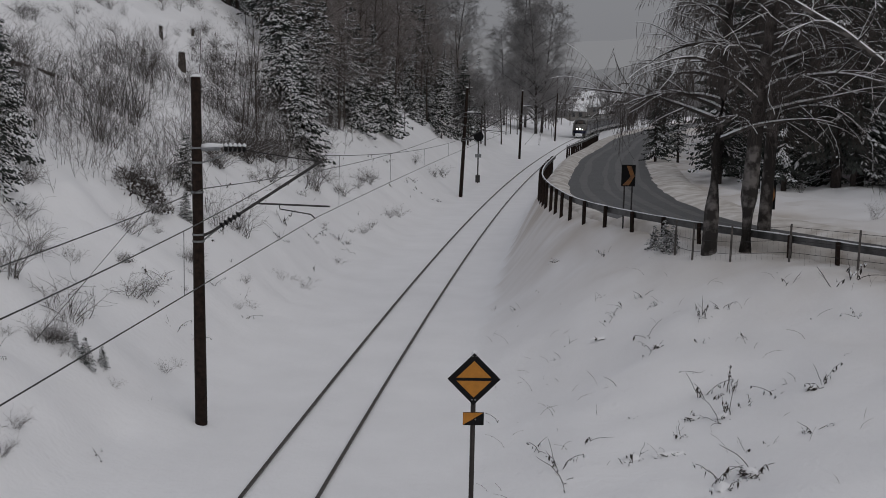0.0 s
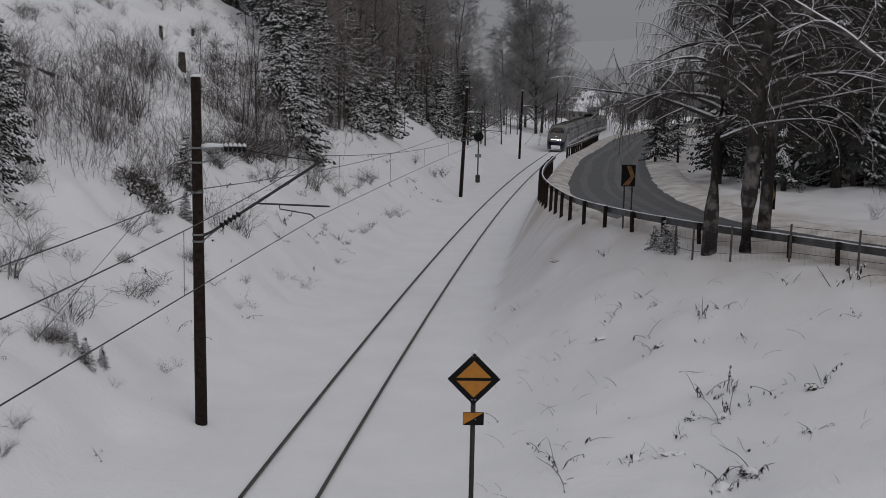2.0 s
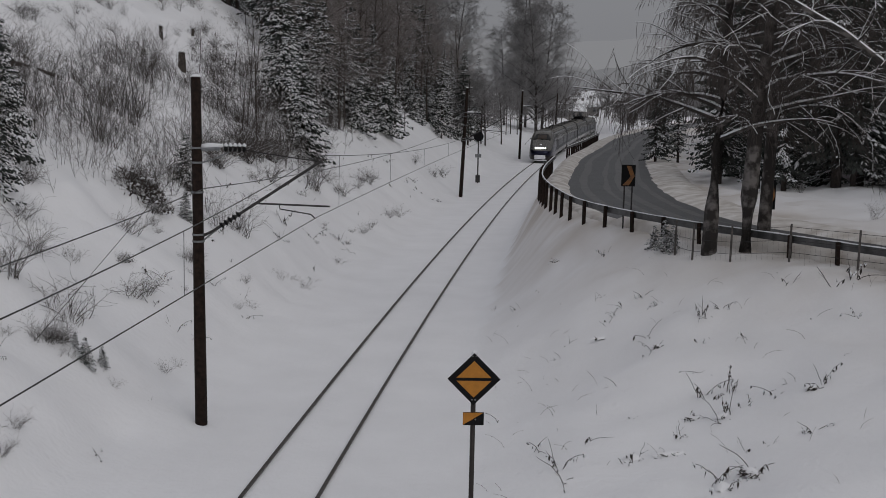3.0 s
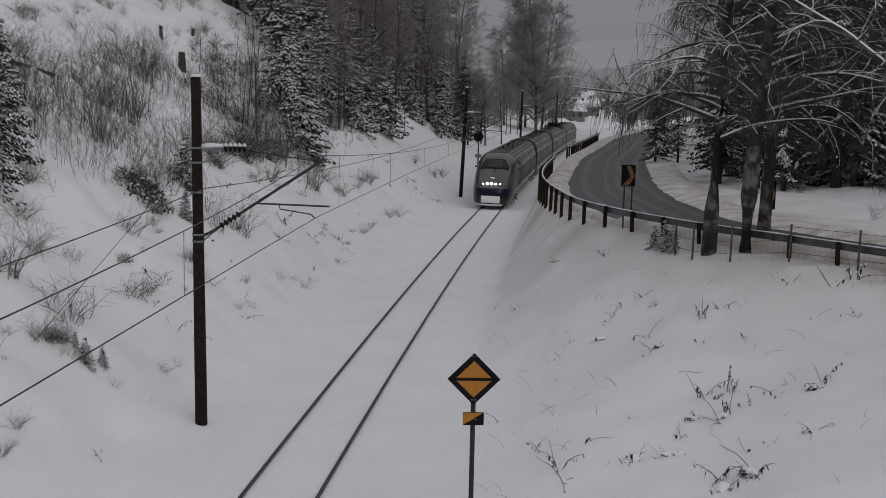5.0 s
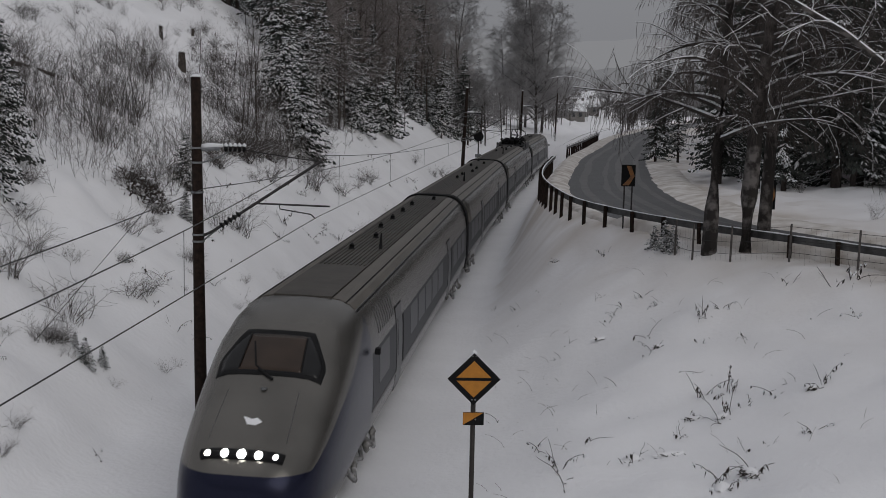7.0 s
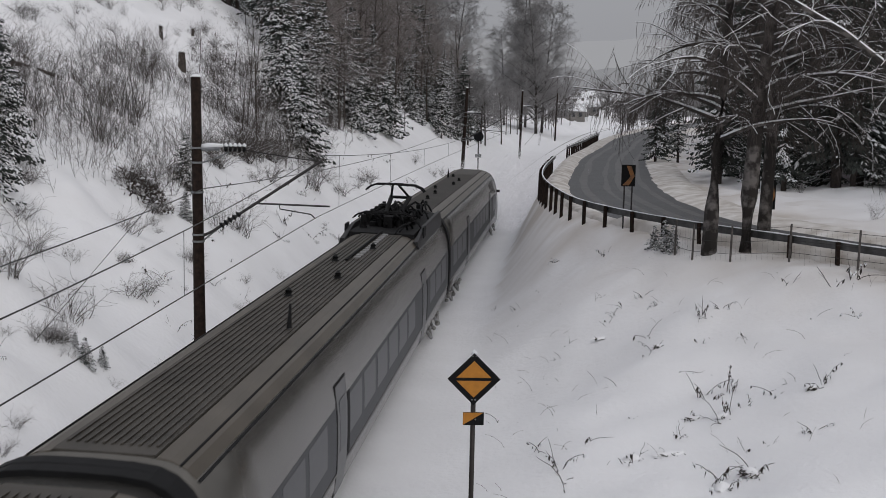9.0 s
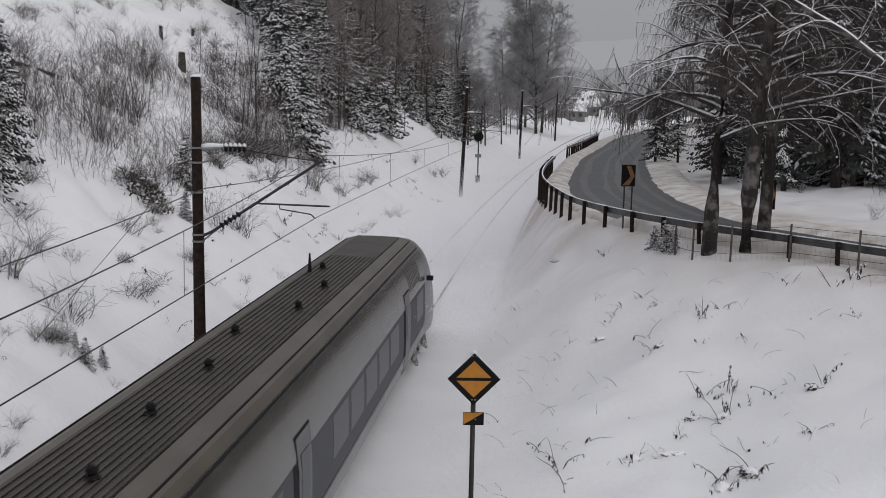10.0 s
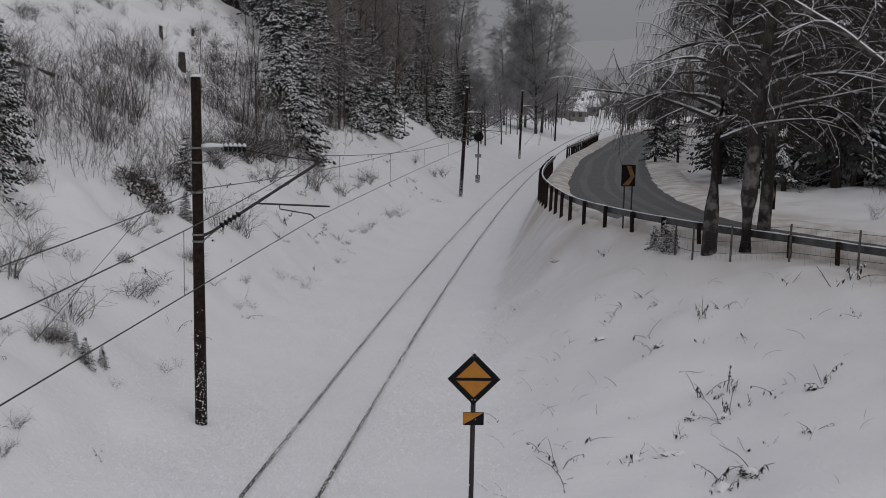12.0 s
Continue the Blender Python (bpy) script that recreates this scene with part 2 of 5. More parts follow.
def build_wheel_tracks():
    dx, dy = np.gradient(ROAD[:, 0]), np.gradient(ROAD[:, 1])
    ln = np.hypot(dx, dy)
    for c, w in ((-1.75, 0.28), (-0.55, 0.22), (0.25, 0.3), (1.45, 0.22)):
        v, f = [], []
        for i in range(len(ROAD)):
            o = 0.12 * noise.noise((i * 0.05, c, 3.0))
            q = w * (0.7 + 0.5 * noise.noise((i * 0.12, c, 6.0)))
            for e in (c + o - q, c + o, c + o + q):
                v.append((ROAD[i, 0] + dy[i] / ln[i] * e, ROAD[i, 1] - dx[i] / ln[i] * e, ROAD_Z - 0.008 * abs(e) + 0.006))
        for i in range(len(ROAD) - 1):
            a = i * 3
            f += [(a, a + 1, a + 4, a + 3), (a + 1, a + 2, a + 5, a + 4)]
        tagged(link_mesh("slush_track", v, f, SLUSH), "greyish slush streak along the asphalt road", "slush", kind="structure")


SLUSH = material("slush", (0.088, 0.085, 0.083), 0.5, vary=0.3, scale=1.5, bump=0.2)
build_wheel_tracks()


# ---- track ----
def build_rail(side):
    sh = Shape()
    prof = [(-0.035, 0.0), (0.035, 0.0), (0.036, -0.035), (0.012, -0.05), (0.012, -0.14), (-0.012, -0.14), (-0.012, -0.05), (-0.036, -0.035)]
    rings = []
    for s in np.arange(-60, 420, 2.0):
        ring = []
        for a, h in prof:
            x, y, _ = line_at(s, side * 0.7525 + a)
            ring.append((x, y, h))
        rings.append(ring)
    sh.loft(rings, True, True, True)
    ob = sh.part("rail", RAIL)
    tagged(ob, "brown steel running rail sunk in snow", "rail", "rails of the track")


build_rail(-1)
build_rail(1)


# ---- catenary masts and wires ----
MASTS = [(-36, -3.1, 8.4, 0.0), (7.6, -3.06, 8.35, -0.6), (73.2, -3.2, 8.6, 2.3), (131.5, -3.2, 8.6, 1.2), (194, -3.2, 8.6, 1.5)]


def build_mast(s, n, h, lean):
    x, y, a = line_at(s, n)
    z = min(z_at(x, y), 0.4) - 0.05
    e = thing("catenary_mast", pose(x, y, z, 0, lean, -math.degrees(a)), "tall dark tarred wooden mast carrying overhead railway wires", "mast", "masts along the railway")
    Shape().tube([(0, 0, -0.4), (0, 0, 2), (0, 0, h * 0.6), (0, 0, h)], [0.15, 0.145, 0.13, 0.115], 12).part("pole", TAR_WOOD, e, "dark tarred round timber", True)
    Shape().tube([(0, 0, h), (0, 0, h + 0.06)], [0.13, 0.06], 10).part("snow_cap", SNOW_TREE, e, "small cap of snow")
    for zz in (4.5, 4.66, 5.66, 6.36, 6.7):
        Shape().tube([(0, 0, zz - 0.022), (0, 0, zz + 0.022)], 0.152, 12).part("clamp", STEEL, e, "steel band")
    # cantilever: strut, registration arm, steady arm, upper bracket and tie
    Shape().tube([(0.1, 0, 4.62), (0.35, 0, 4.74), (2.98, 0.0, 6.45)], 0.034, 8).part("strut", DARK_STEEL, e, "inclined steel tube")
    Shape().tube([(0.1, 0, 4.5), (0.45, 0, 4.78)], 0.022, 6).part("hinge", STEEL, e)
    Shape().tube([(1.42, 0, 5.42), (3.15, 0.0, 5.38)], 0.024, 6).part("registration_arm", DARK_STEEL, e, "level steel tube")
    Shape().tube([(1.95, 0, 5.40), (1.97, 0, 5.30), (2.7, 0.05, 5.18), (2.8, 0.05, 5.08)], 0.016, 6).part("steady_arm", DARK_STEEL, e)
    Shape().tube([(0.1, 0, 6.68), (0.55, 0, 6.69)], 0.05, 8).part("bracket", STEEL, e, "galvanised steel bracket")
    Shape().tube([(0.12, 0, 6.74), (0.3, 0, 6.76), (0.62, 0, 6.76)], [0.05, 0.06, 0.04], 8).part("snow_strip", SNOW_TREE, e, "snow lying on the bracket", True)
    Shape().tube([(0.12, 0, 6.35), (0.55, 0, 6.5), (0.85, 0, 6.66)], 0.02, 6).part("stay", STEEL, e)
    Shape().tube([(1.15, 0, 6.66), (2.9, 0, 6.42)], 0.014, 5).part("tie_rod", DARK_STEEL, e)
    for k in range(5):
        q = 0.66 + 0.11 * k
        Shape().tube([(q, 0, 6.69), (q + 0.02, 0, 6.69), (q + 0.07, 0, 6.69)], [0.04, 0.085, 0.05], 8).part("insulator_disc", BLACK, e, "dark insulator disc")
        Shape().tube([(q, 0, 6.75), (q + 0.03, 0, 6.775), (q + 0.07, 0, 6.75)], [0.035, 0.062, 0.035], 7).part("snow_dab", SNOW_TREE, e, "dab of snow on the disc", True)
        q = 0.55 + 0.1 * k
        w = 4.74 + (q - 0.35) * 0.65
        Shape().tube([(q, 0, w), (q + 0.015, 0, w + 0.01), (q + 0.05, 0, w + 0.035)], [0.04, 0.085, 0.05], 8).part("insulator_disc", BLACK, e)
    return e


for _m in MASTS:
    build_mast(*_m)


def wire_points(n0, n1, z, sag, a, b, k=16):
    pts = []
    for i in range(k + 1):
        u = i / k
        x, y, _ = line_at(a + (b - a) * u, n0 + (n1 - n0) * u)
        pts.append((x, y, z - sag * 4 * u * (1 - u)))
    return pts


def build_wires():
    s = [m[0] for m in MASTS] + [255, 315]
    stagger = [0.92, -0.25, 0.25, -0.25, 0.25, -0.25, 0.25]
    for name, z, low, r, label in (("contact_wire", 5.07, 0.0, 0.009, "dark copper contact wire over the track"), ("messenger_wire", 6.5, 0.67, 0.009, "sagging messenger wire holding droppers"), ("feeder_wire", 5.66, 0.5, 0.012, "feeder wire along the masts")):
        sh = Shape()
        pts = []
        for k in range(len(s) - 1):
            n0, n1 = (-2.95, -2.95) if name == "feeder_wire" else (stagger[k], stagger[k + 1])
            sag = low * (1.0 if k == 0 else 1.27)
            pts += wire_points(n0, n1, z, sag, s[k], s[k + 1])[(1 if pts else 0):]
        sh.tube(pts, r, 5)
        tagged(sh.part(name, WIRE), label, "wire", "overhead wires")
    for k in range(len(s) - 2):
        for j in range(5 if k == 0 else 7):
            u = 0.747 - 0.16 * j if k == 0 else (j + 0.3) / 7.5
            n = stagger[k] + (stagger[k + 1] - stagger[k]) * u
            x, y, _ = line_at(s[k] + (s[k + 1] - s[k]) * u, n)
            top = 6.5 - (0.67 if k == 0 else 0.85) * 4 * u * (1 - u)
            ob = Shape().tube([(x, y, 5.07), (x, y, top)], 0.005, 4).part("dropper_wire", WIRE)
            tagged(ob, "thin vertical dropper between overhead wires", "wire", "dropper wires")


build_wires()


def build_stay():
    x, y, _ = line_at(7.6, -3.08)
    ax, ay = -9.65, 27.4
    ob = Shape().tube([(x - 0.1, y, 6.5), (ax, ay, z_at(ax, ay) - 0.1)], 0.007, 5).part("stay_wire", WIRE)
    tagged(ob, "thin stay wire from the mast to the snowy slope", "wire")


build_stay()


# ---- guard rail, fence, signs ----
def road_side(i, c):
    a, b = ROAD[max(i - 1, 0)], ROAD[min(i + 1, len(ROAD) - 1)]
    d = (b - a) / np.linalg.norm(b - a)
    return ROAD[i, 0] + d[1] * c, ROAD[i, 1] - d[0] * c, math.atan2(d[1], d[0])


def build_guard_rail(c, y0, y1):
    idx = [i for i in range(len(ROAD)) if y0 < ROAD[i, 1] < y1]
    x, y, _ = road_side(idx[0], c)
    e = thing("guard_rail", pose(0, 0, 0), "steel road guard rail on dark posts, edged with snow", "guard rail")
    beam, snow = [], []
    base = {}
    for i in idx:
        x, y, h = road_side(i, c)
        z = max(z_at(x, y), ROAD_Z - 0.1)
        base[i] = (x, y, h, z_at(x, y))
        nx, ny = math.sin(h), -math.cos(h)
        top = ROAD_Z + 0.74
        beam.append([(x + nx * o, y + ny * o, top + q) for o, q in ((0.02, 0), (0.06, -0.04), (0.06, -0.07), (0.03, -0.10), (0.06, -0.13), (0.06, -0.18), (0.02, -0.21), (0.0, -0.21), (0.0, -0.10), (0.0, 0))])
        snow.append([(x + nx * o, y + ny * o, top + q) for o, q in ((-0.01, 0.002), (0.05, -0.02), (0.055, 0.01), (0.03, 0.03 + 0.02 * noise.noise((i * 0.7, 0, 0))), (-0.005, 0.02))])
    Shape().loft(beam, True, True, True).part("beam", STEEL_RAIL, e, "grey corrugated steel beam")
    Shape().loft(snow, True, True, True).part("snow_strip", SNOW_TREE, e, "thin strip of snow", True)
    acc = 0.0
    for i in idx:
        acc += float(np.linalg.norm(ROAD[i] - ROAD[i - 1]))
        if acc >= 1.45:
            acc = 0.0
            x, y, h, z = base[i]
            lean = random.uniform(-0.05, 0.05) + 0.06
            m = pose(x, y, 0, 0, 0, math.degrees(h))
            Shape().tube([m @ Vector((-lean, 0.12, z - 0.5)), m @ Vector((0, 0.08, ROAD_Z + 0.76))], 0.072, 8).part("post", TAR_WOOD, e, "dark round wooden post")
    return e


STEEL_RAIL = material("guard_rail_steel", (0.13, 0.13, 0.132), 0.55, 0.5, vary=0.3, scale=3)
build_guard_rail(-3.95, 14, 78)
build_guard_rail(-3.95, 92, 128)


GREY_WOOD = material("weathered_wood", (0.11, 0.10, 0.095), 0.85, vary=0.3, scale=12, bump=0.4)


def build_fence():
    pts = [(7.15, 36.3), (7.48, 35.3), (8.4, 34.4), (9.8, 33.3), (11.3, 32.0), (13.0, 30.4)]
    e = thing("wire_fence", pose(0, 0, 0), "old wire fence with thin grey posts in snow", "fence")
    tops = []
    for x, y in pts:
        z = z_at(x, y)
        tops.append((x, y, z))
        Shape().tube([(x, y, z - 0.3), (x + 0.02, y, z + 1.08)], [0.035, 0.03], 7).part("post", GREY_WOOD, e, "thin grey weathered post")
    for h in (0.25, 0.6, 0.98):
        Shape().tube([(x, y, z + h + 0.02 * (i % 2)) for i, (x, y, z) in enumerate(tops)], 0.006, 4).part("strand", WIRE, e, "wire strand")
    for i in range(len(tops) - 1):
        a, b = Vector(tops[i]), Vector(tops[i + 1])
        k = int((b - a).length / 0.15)
        sh = Shape()
        for j in range(1, k):
            p = a.lerp(b, j / k)
            sh.tube([p + Vector((0, 0, 0.05)), p + Vector((0, 0, 0.98))], 0.0016, 3, False)
        sh.part("netting", WIRE, e, "thin wire mesh")


build_fence()


def plate(sh, pts, y, t):
    """A flat plate with outline pts (x, z), front at y, thickness t."""
    n = len(pts)
    v = [(x, y, z) for x, z in pts] + [(x, y + t, z) for x, z in pts]
    f = [tuple(range(n)), tuple(range(2 * n - 1, n - 1, -1))] + [(i, i + n, (i + 1) % n + n, (i + 1) % n) for i in range(n)]
    sh.add(v, f)
    return sh


def build_diamond_sign():
    x, y = 0.515, 17.7
    zc = 3.675
    z0 = z_at(x, y)
    e = thing("railway_sign", pose(x, y, 0, 0, 0, 2), "yellow and black diamond railway sign on a steel post", "sign")
    d = 0.405
    Shape().tube([(0, 0.05, z0 - 0.4), (0, 0.05, zc)], 0.038, 12).part("post", POST_BROWN, e, "dark steel post", True)
    plate(Shape(), [(-d, zc), (0, zc - d), (d, zc), (0, zc + d)], 0.0, 0.02).part("board", BLACK, e, "black diamond board")
    q = 0.285
    plate(Shape(), [(-q + 0.018, zc + 0.024), (q - 0.018, zc + 0.024), (0, zc + q)], -0.006, 0.004).part("upper_triangle", YELLOW, e, "yellow triangle")
    plate(Shape(), [(-q + 0.018, zc - 0.024), (0, zc - q), (q - 0.018, zc - 0.024)], -0.006, 0.004).part("lower_triangle", YELLOW, e, "yellow triangle")
    plate(Shape(), [(-0.155, zc - 0.72), (0.165, zc - 0.72), (0.165, zc - 0.52), (-0.155, zc - 0.52)], 0.0, 0.015).part("small_board", BLACK, e, "small black board")
    plate(Shape(), [(-0.152, zc - 0.715), (0.155, zc - 0.523), (-0.152, zc - 0.523)], -0.006, 0.004).part("corner_panel", YELLOW, e, "yellow half panel")
    for a, b in ((-0.03, 0.36), (0.03, 0.36), (-0.025, -0.32), (0.025, -0.32), (0.035, -0.63)):
        Shape().tube([(a, -0.012, zc + b), (a, 0.004, zc + b)], 0.012, 8).part("bolt", STEEL, e)
    Shape().tube([(-0.05, 0.01, zc + d - 0.02), (0, 0.01, zc + d + 0.03), (0.04, 0.01, zc + d - 0.015)], [0.015, 0.035, 0.015], 7).part("snow_cap", SNOW_TREE, e, "dab of snow", True)


POST_BROWN = material("brown_steel", (0.035, 0.028, 0.026), 0.6, 0.3, vary=0.2, scale=10)
ORANGE = material("dirty_orange_sheet", (0.36, 0.15, 0.035), 0.6, vary=0.3, scale=5, second=(0.12, 0.07, 0.045), bump=0.1)
build_diamond_sign()


def build_bend_marker(x, y, zc, w, h, turn, posts):
    z0 = z_at(x, y)
    e = thing("bend_marker", pose(x, y, 0, 0, 0, turn), "dirty orange and black bend marker board on steel posts", "sign", "bend markers by the road")
    plate(Shape(), [(-w, zc - h), (w, zc - h), (w, zc + h), (-w, zc + h)], 0, 0.025).part("board", BLACK, e, "black board")
    plate(Shape(), [(-w * 0.85, zc - h * 0.9), (w * 0.3, zc - h * 0.1), (-w * 0.3, zc + h * 0.9), (w * 0.35, zc + h * 0.9), (w * 0.9, zc - h * 0.05), (w * 0.1, zc - h * 0.9)], -0.006, 0.004).part("chevron", ORANGE, e, "orange chevron")
    for p in posts:
        Shape().tube([(p, 0.05, z0 - 0.3), (p, 0.05, zc + h * 0.6)], 0.03, 8).part("post", DARK_STEEL, e)


build_bend_marker(6.45, 41.6, 5.27, 0.25, 0.38, 8, (-0.12, 0.16))
build_bend_marker(10.35, 37.6, 5.02, 0.24, 0.48, 30, (0.0,))


def build_signal(x, y):
    z = z_at(x, y)
    e = thing("railway_signal", pose(x, y, z), "dark railway signal with a round head on a thin mast", "signal")
    Shape().tube([(0, 0, -0.3), (0, 0, 4.2)], 0.06, 8).part("mast", DARK_STEEL, e)
    Shape().tube([(0, -0.06, 4.25), (0, 0.02, 4.25)], 0.46, 20).part("backboard", BLACK, e, "round black backboard")
    Shape().tube([(0, -0.25, 4.45), (0, -0.05, 4.45)], 0.12, 12).part("hood", BLACK, e)
    Shape().tube([(0, -0.075, 4.43), (0, -0.065, 4.43)], 0.08, 12).part("lamp", SIGNAL_RED, e, "faint red lamp")
    Shape().box((-0.2, -0.15, 0.1), (0.2, 0.15, 0.75)).part("relay_box", DARK_STEEL, e, "small grey box")
    Shape().box((-0.28, -0.06, 2.35), (0.28, -0.02, 2.65)).part("number_plate", STEEL, e, "pale plate")


SIGNAL_RED = glow("signal_red", (0.9, 0.10, 0.06), 1.5)
build_signal(3.0, 107.5)
# ---- train ----
def livery(nose, tip=0.0):
    """Silver paint with a dark blue sweep at a cab end and a dark underframe."""
    m = material("train_paint_cab" if nose else "train_paint", (0.155, 0.147, 0.135), 0.27, 0.65, vary=0.14, scale=0.9, bump=0.03, bump_scale=60)
    nt = m.node_tree
    b = nt.nodes["Principled BSDF"]
    base = b.inputs["Base Color"].links[0].from_socket
    tc = nt.nodes.new("ShaderNodeTexCoord")
    sep = nt.nodes.new("ShaderNodeSeparateXYZ")
    nt.links.new(tc.outputs["Object"], sep.inputs[0])

    def op(kind, a, c, d=None):
        q = nt.nodes.new("ShaderNodeMath")
        q.operation = kind
        for i, val in enumerate((a, c)):
            if hasattr(val, "links"):
                nt.links.new(val, q.inputs[i])
            else:
                q.inputs[i].default_value = val
        return q.outputs[0]

    def mix(fac, c1, color):
        q = nt.nodes.new("ShaderNodeMixRGB")
        nt.links.new(fac, q.inputs[0])
        nt.links.new(c1, q.inputs[1])
        q.inputs[2].default_value = (*color, 1)
        return q.outputs[0]

    col = base
    if nose:
        back = op("SUBTRACT", tip, sep.outputs["Y"])
        rise = op("MULTIPLY", op("MAXIMUM", op("SUBTRACT", back, 0.7), 0.0), 0.42)
        edge = op("ADD", rise, 1.42)
        blue = op("MULTIPLY", op("LESS_THAN", sep.outputs["Z"], edge), op("LESS_THAN", back, 5.3))
        col = mix(blue, col, (0.011, 0.013, 0.032))
        dark = op("MULTIPLY", op("LESS_THAN", sep.outputs["Z"], op("ADD", 0.92, op("MULTIPLY", back, -0.035))), op("LESS_THAN", back, 7.0))
        col = mix(dark, col, (0.028, 0.026, 0.028))
    low = op("LESS_THAN", sep.outputs["Z"], 0.72)
    col = mix(low, col, (0.05, 0.047, 0.045))
    nt.links.new(col, b.inputs["Base Color"])
    return m


PAINT = livery(False)
ROOF_DARK = material("roof_dark", (0.07, 0.062, 0.053), 0.6, 0.2, vary=0.2, scale=2.0, bump=0.1)
ROOF_SIDE = material("roof_panel_brown_grey", (0.115, 0.098, 0.077), 0.42, 0.35, vary=0.15, scale=0.9, bump=0.05)
RUBBER = material("black_rubber", (0.011, 0.011, 0.012), 0.75, vary=0.2, scale=6, spec=0.2)
BAND = material("window_band_blue_grey", (0.046, 0.048, 0.054), 0.5, 0.0, vary=0.1, scale=0.8, bump=0, spec=0.25)
GLASS = material("dark_glass", (0.042, 0.044, 0.05), 0.35, 0.0, vary=0.1, bump=0, spec=0.3)
SCREEN = material("windscreen_glass", (0.045, 0.03, 0.022), 0.2, 0.0, vary=0.2, scale=1.2, bump=0, spec=0.3)
SIDE_PANE = material("side_pane_glass", (0.009, 0.009, 0.010), 0.25, 0.0, vary=0.2, bump=0, spec=0.3)
DOOR = material("door_grey", (0.105, 0.105, 0.108), 0.4, 0.3, vary=0.08, scale=1.5, bump=0.02)
BOGIE = material("bogie_grime", (0.06, 0.055, 0.05), 0.8, 0.2, vary=0.4, scale=7, second=(0.45, 0.45, 0.46), bump=0.5)
GRIME_SNOW = material("grimy_snow", (0.30, 0.295, 0.29), 0.9, scale=9, second=(0.07, 0.065, 0.06), bump=0.6)
LAMP = glow("train_lamp", (1.0, 0.97, 0.92), 26.0)
PALE = material("pale_grey", (0.27, 0.27, 0.275), 0.6, bump=0)
LAMP_OFF = material("lamp_glass", (0.25, 0.25, 0.26), 0.2, bump=0)

PROFILE = [(1.16, 0.62), (1.34, 0.66), (1.44, 0.80), (1.485, 1.0), (1.505, 1.25), (1.51, 1.55), (1.505, 1.95), (1.49, 2.3), (1.46, 2.62), (1.405, 2.92), (1.31, 3.2), (1.17, 3.44), (1.0, 3.60), (0.8, 3.69), (0.5, 3.725), (0.0, 3.735)]
RING = PROFILE + [(-x, z) for x, z in PROFILE[-2::-1]]
BOT, TALL, HALF = 0.62, 3.115, 1.51


def section(y, w=1.51, zb=0.62, zt=3.735):
    return [(x / HALF * w, y, zb + (z - BOT) / TALL * (zt - zb)) for x, z in RING]


NOSE = [(0.0, 0.52, 0.42, 1.16), (0.05, 0.74, 0.36, 1.30), (0.16, 0.95, 0.31, 1.46), (0.34, 1.10, 0.30, 1.62), (0.6, 1.22, 0.30, 1.80), (0.95, 1.31, 0.31, 2.01), (1.35, 1.375, 0.33, 2.23), (1.8, 1.42, 0.36, 2.48), (2.25, 1.45, 0.40, 2.76), (2.7, 1.47, 0.45, 3.06), (3.15, 1.485, 0.50, 3.33), (3.6, 1.495, 0.55, 3.52), (4.2, 1.505, 0.60, 3.67), (4.9, 1.51, 0.62, 3.735)]


def nose_at(d):
    q = np.array(NOSE)
    return [float(np.interp(d, q[:, 0], q[:, k])) for k in (1, 2, 3)]


def hood(x, d):
    """Height of the cab's upper skin x metres off the middle, d metres behind the tip."""
    w, zb, zt = nose_at(d)
    xs = [p / HALF * w for p, _ in PROFILE[::-1]]
    zs = [zb + (z - BOT) / TALL * (zt - zb) for _, z in PROFILE[::-1]]
    k = 11
    return float(np.interp(abs(x), xs[:k], zs[:k]))


def side_x(z):
    return float(np.interp(z, [p[1] for p in PROFILE[:13]], [p[0] for p in PROFILE[:13]]))


def side_panel(sh, y0, y1, z0, z1, side, out, k=4):
    """A thin shell lying on the car's flank."""
    zs = [z0 + (z1 - z0) * i / k for i in range(k + 1)]
    outer = [[(side * (side_x(z) + out), y, z) for z in zs] for y in (y0, y1)]
    inner = [[(side * (side_x(z) - 0.03), y, z) for z in zs] for y in (y0, y1)]
    ring0 = outer[0] + inner[0][::-1]
    ring1 = outer[1] + inner[1][::-1]
    if side > 0:
        sh.loft([ring0, ring1], True, True, True)
    else:
        sh.loft([ring1, ring0], True, True, True)
    return sh


